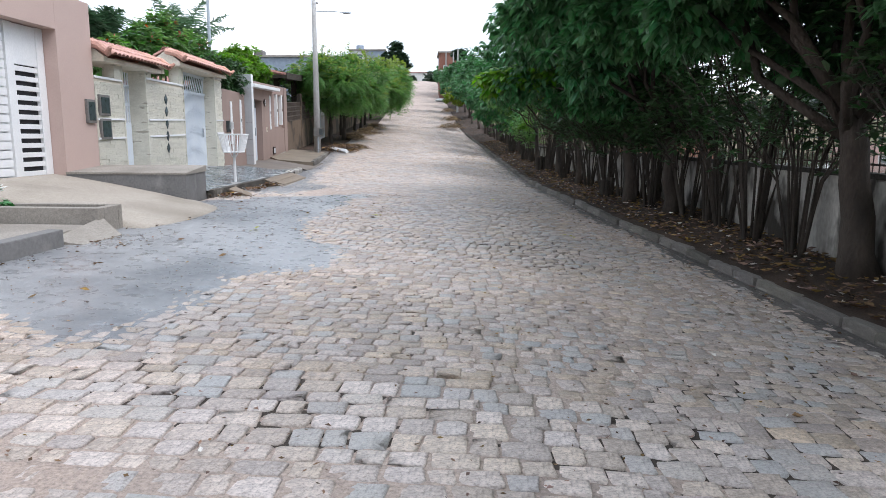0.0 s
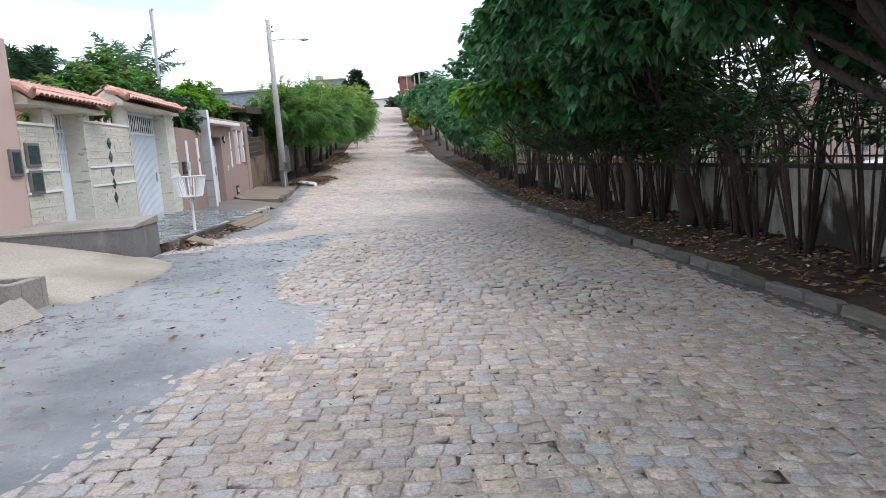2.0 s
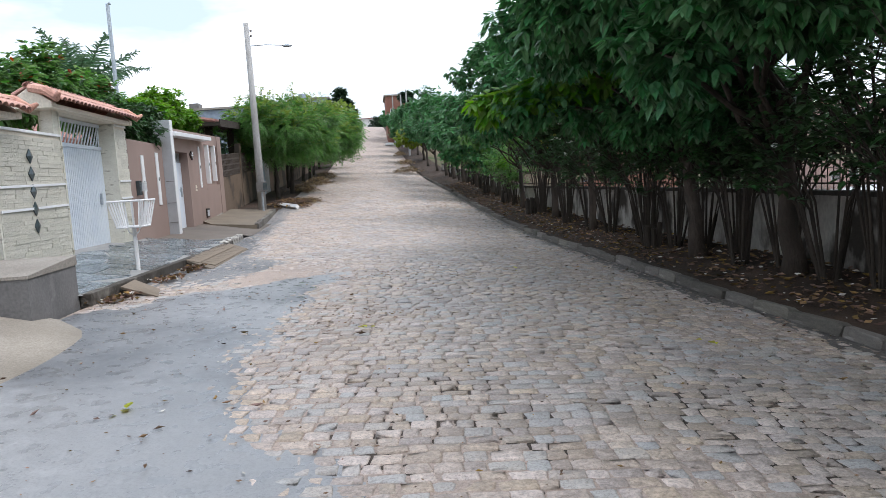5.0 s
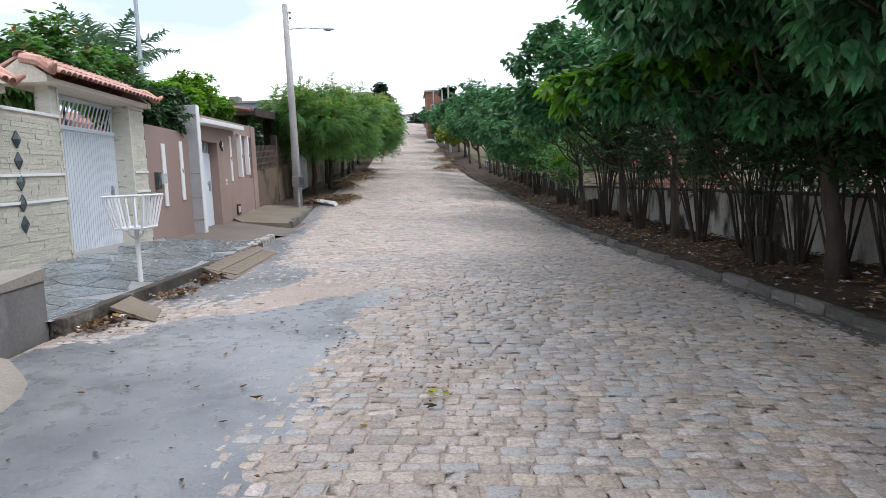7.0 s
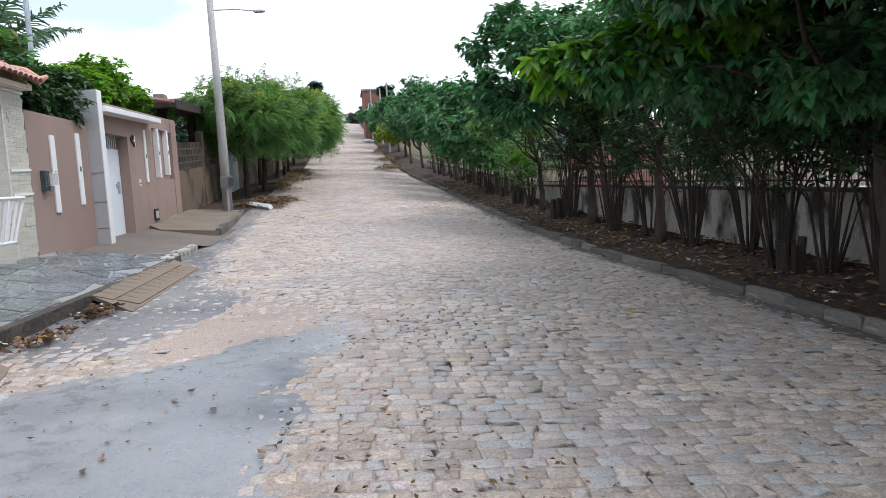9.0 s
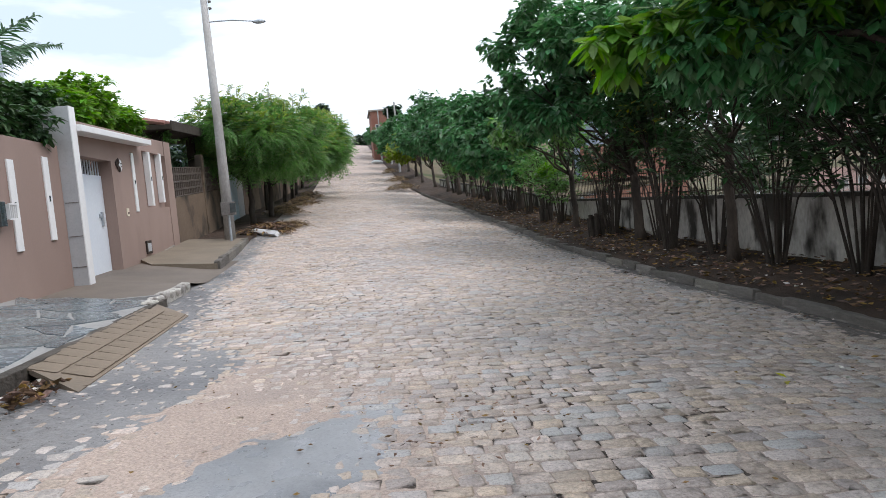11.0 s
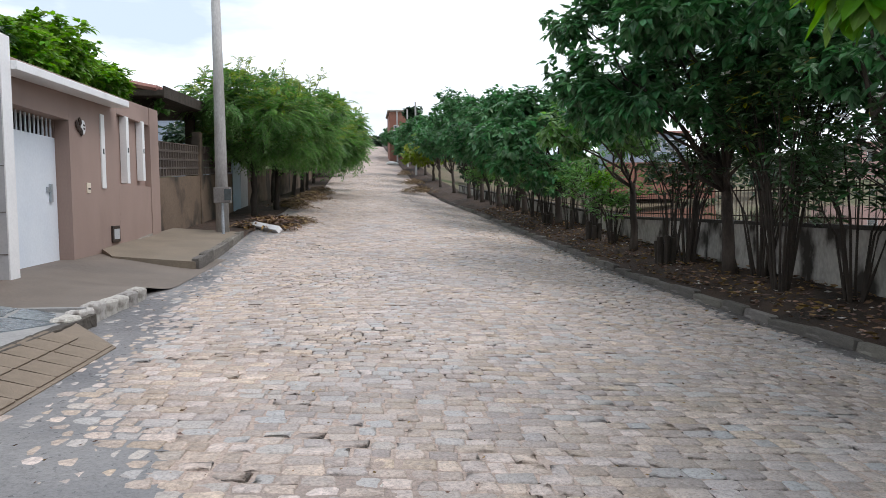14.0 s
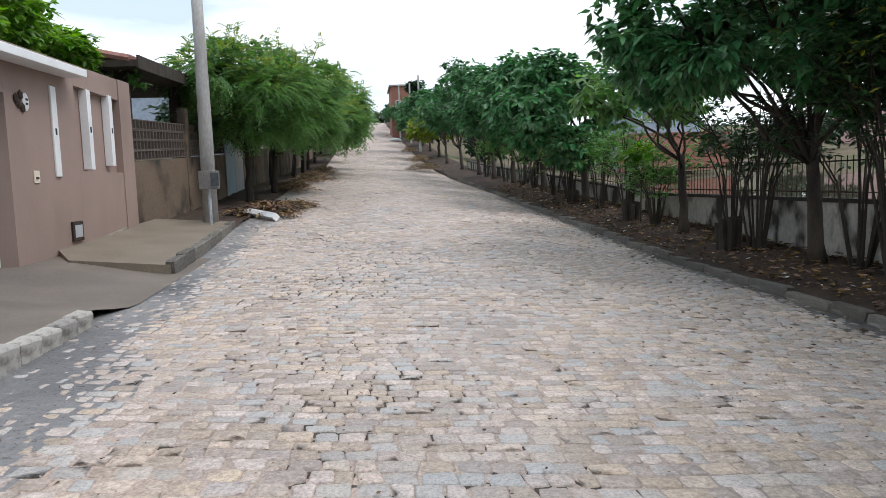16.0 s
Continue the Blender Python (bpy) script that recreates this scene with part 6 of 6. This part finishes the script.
brush("brush_pile", "dry brush heap under the street trees", -5.6, 53, rng, 0.9, 2.5, 60, DRY, 0.0, 0.55)
brush("brush_pile", "dry brush heap under the street trees", -5.6, 62, rng, 0.9, 3, 60, DRY, 0.0, 0.6)
brush("brush_pile", "low heap of cut brush at the road edge", 1.7, 70, rng, 1.2, 3.0, 80, DRY, 0.0, 0.5)
brush("brush_pile", "low heap of cut brush at the road edge", 2.2, 82, rng, 0.9, 4.0, 60, DRY, 0.0, 0.5)
brush("brush_pile", "low heap of cut brush at the road edge", 2.3, 96, rng, 0.8, 5.0, 60, DRY, 0.0, 0.5)
heap = thing("sand_heap", "pale heap of sand at the road edge uphill", "heap")
bm = B()
bmesh.ops.create_icosphere(bm, subdivisions=3, radius=1, matrix=Matrix.Translation(P(1.9, 120, rise(120) - 0.2)) @ Matrix.Diagonal((1.0, 2.4, 0.4, 1)))
for v in bm.verts:
    v.co += Vector((0, 0, 0.15 * noise.noise(v.co * 0.7)))
part("sand_mound", bm, OFFWHITE, heap, smooth=True)


def scatter(name, label, n, place, mat_, size, parent_kind, rng, curl=0.35):
    """Fallen leaves and scraps, each a bent little blade lying on the ground."""
    V, F = [], []
    for k in range(n):
        u, y, z = place(rng)
        a, L = rng.uniform(0, math.tau), size * rng.uniform(0.5, 1.4)
        w = L * rng.uniform(0.3, 0.55)
        d = Vector((math.cos(a), math.sin(a), 0))
        s = Vector((-d.y, d.x, 0))
        o = P(u, y, z + 0.004)
        i = len(V)
        h = L * curl
        V += [o - d * L * 0.5 + Vector((0, 0, h * rng.uniform(0, 0.7))), o + s * w * 0.5 + Vector((0, 0, h * rng.uniform(0, 0.8))), o + d * L * 0.5 + Vector((0, 0, h * rng.uniform(0, 0.7))), o - s * w * 0.5 + Vector((0, 0, h * rng.uniform(0, 0.8))), o]
        F += [(i, i + 4, i + 1), (i + 1, i + 4, i + 2), (i + 2, i + 4, i + 3), (i + 3, i + 4, i)]
    ob = raw(name, V, F, mat_)
    return tagged(ob, label, "litter", kind="stuff")


rng = random.Random(77)
def on_road(r):
    y = 1.5 + 45 * r.random() ** 1.5
    u = r.uniform(kerb_l(y) + 0.1, kerb_r(y) - 0.1)
    return u, y, road_z(u, y) + 0.017


def by_kerb(r):
    y = r.uniform(1, 45)
    u = kerb_r(y) - abs(r.gauss(0, 0.8)) - 0.05
    return u, y, road_z(u, y) + 0.017


def on_verge(r):
    y = r.uniform(1, 50)
    u = r.uniform(kerb_r(y) + 0.15, 4.9)
    return u, y, verge_z(u, y) + 0.02


def on_film(r):
    y = r.uniform(4.6, 15)
    u = max(kerb_l(y) + 0.1, min(-1.8, r.gauss(-3.4, 1.0)))
    return u, y, road_z(u, y) + 0.02


def clumps(r):
    cu, cy = r.choice(((-1.9, 12.2), (-1.7, 12.9), (-2.3, 13.6), (-5.15, 13.9), (-5.15, 17.4), (-4.6, 8.3), (-4.5, 7.9), (-5.2, 14.6), (-2.1, 15.9), (-1.6, 16.4)))
    u, y = cu + r.gauss(0, 0.3), cy + r.gauss(0, 0.3)
    return u, y, road_z(u, y) + 0.02


scatter("fallen_leaves", "small brown fallen leaves on the setts", 3600, on_road, LITTER, 0.032, 0, rng)
scatter("fallen_leaves", "brown leaves gathered along the kerb", 260, by_kerb, LITTER, 0.07, 0, rng)
scatter("fallen_petals", "pale petals and scraps near the kerb", 340, by_kerb, LITTER_PALE, 0.055, 0, rng)
scatter("leaf_litter", "thick brown leaf litter on the verge", 5200, on_verge, LITTER, 0.12, 0, rng)
scatter("leaf_litter", "pale dry leaves on the verge", 500, on_verge, LITTER_PALE, 0.09, 0, rng)
scatter("fallen_leaves", "dark curled leaves on the grey cement film", 90, on_film, LITTER, 0.075, 0, rng)
scatter("fallen_leaves", "drifts of brown leaves on the setts", 340, clumps, LITTER, 0.045, 0, rng)
def under_slabs(r):
    cu, cy = r.choice(((-5.22, 14.25), (-5.2, 17.35), (-5.2, 16.1)))
    u, y = cu + r.gauss(0, 0.09), cy + r.gauss(0, 0.22)
    return u, y, road_z(u, y) + 0.02 + 0.03 * r.random()


scatter("rubble", "brown crumbled rubble and leaves under the broken slabs", 330, under_slabs, LITTER, 0.085, 0, rng, 0.7)
scatter("rubble", "pale chips of mortar under the broken slabs", 70, under_slabs, LITTER_PALE, 0.06, 0, rng, 0.7)
scatter("litter", "pale scraps of paper on the road", 170, on_road, LITTER_PALE, 0.042, 0, rng)
for u, y in ((-1.75, 12.1), (-3.2, 9.6), (1.6, 11.6), (0.6, 16.8)):
    yl = thing("yellow_leaf", "yellow fallen leaf lying on the road", "leaf", "yellow leaves")
    leaves("blade", [(P(u, y, road_z(u, y) + 0.03), Vector((0, 0, 0)))], YELLOW, yl, rng, 3, 0.09, 0.03, 0.0)

# ---------------------------------------------------------------- single setts of the nearest rows
for shape in SINGLE:
    c = sum(shape, Vector()) / len(shape)
    ob = raw("cobblestone", [p - c for p in shape], SETT_FACES, COBBLE_ONE, None, True)
    ob.location = c
    hang(ob, road)
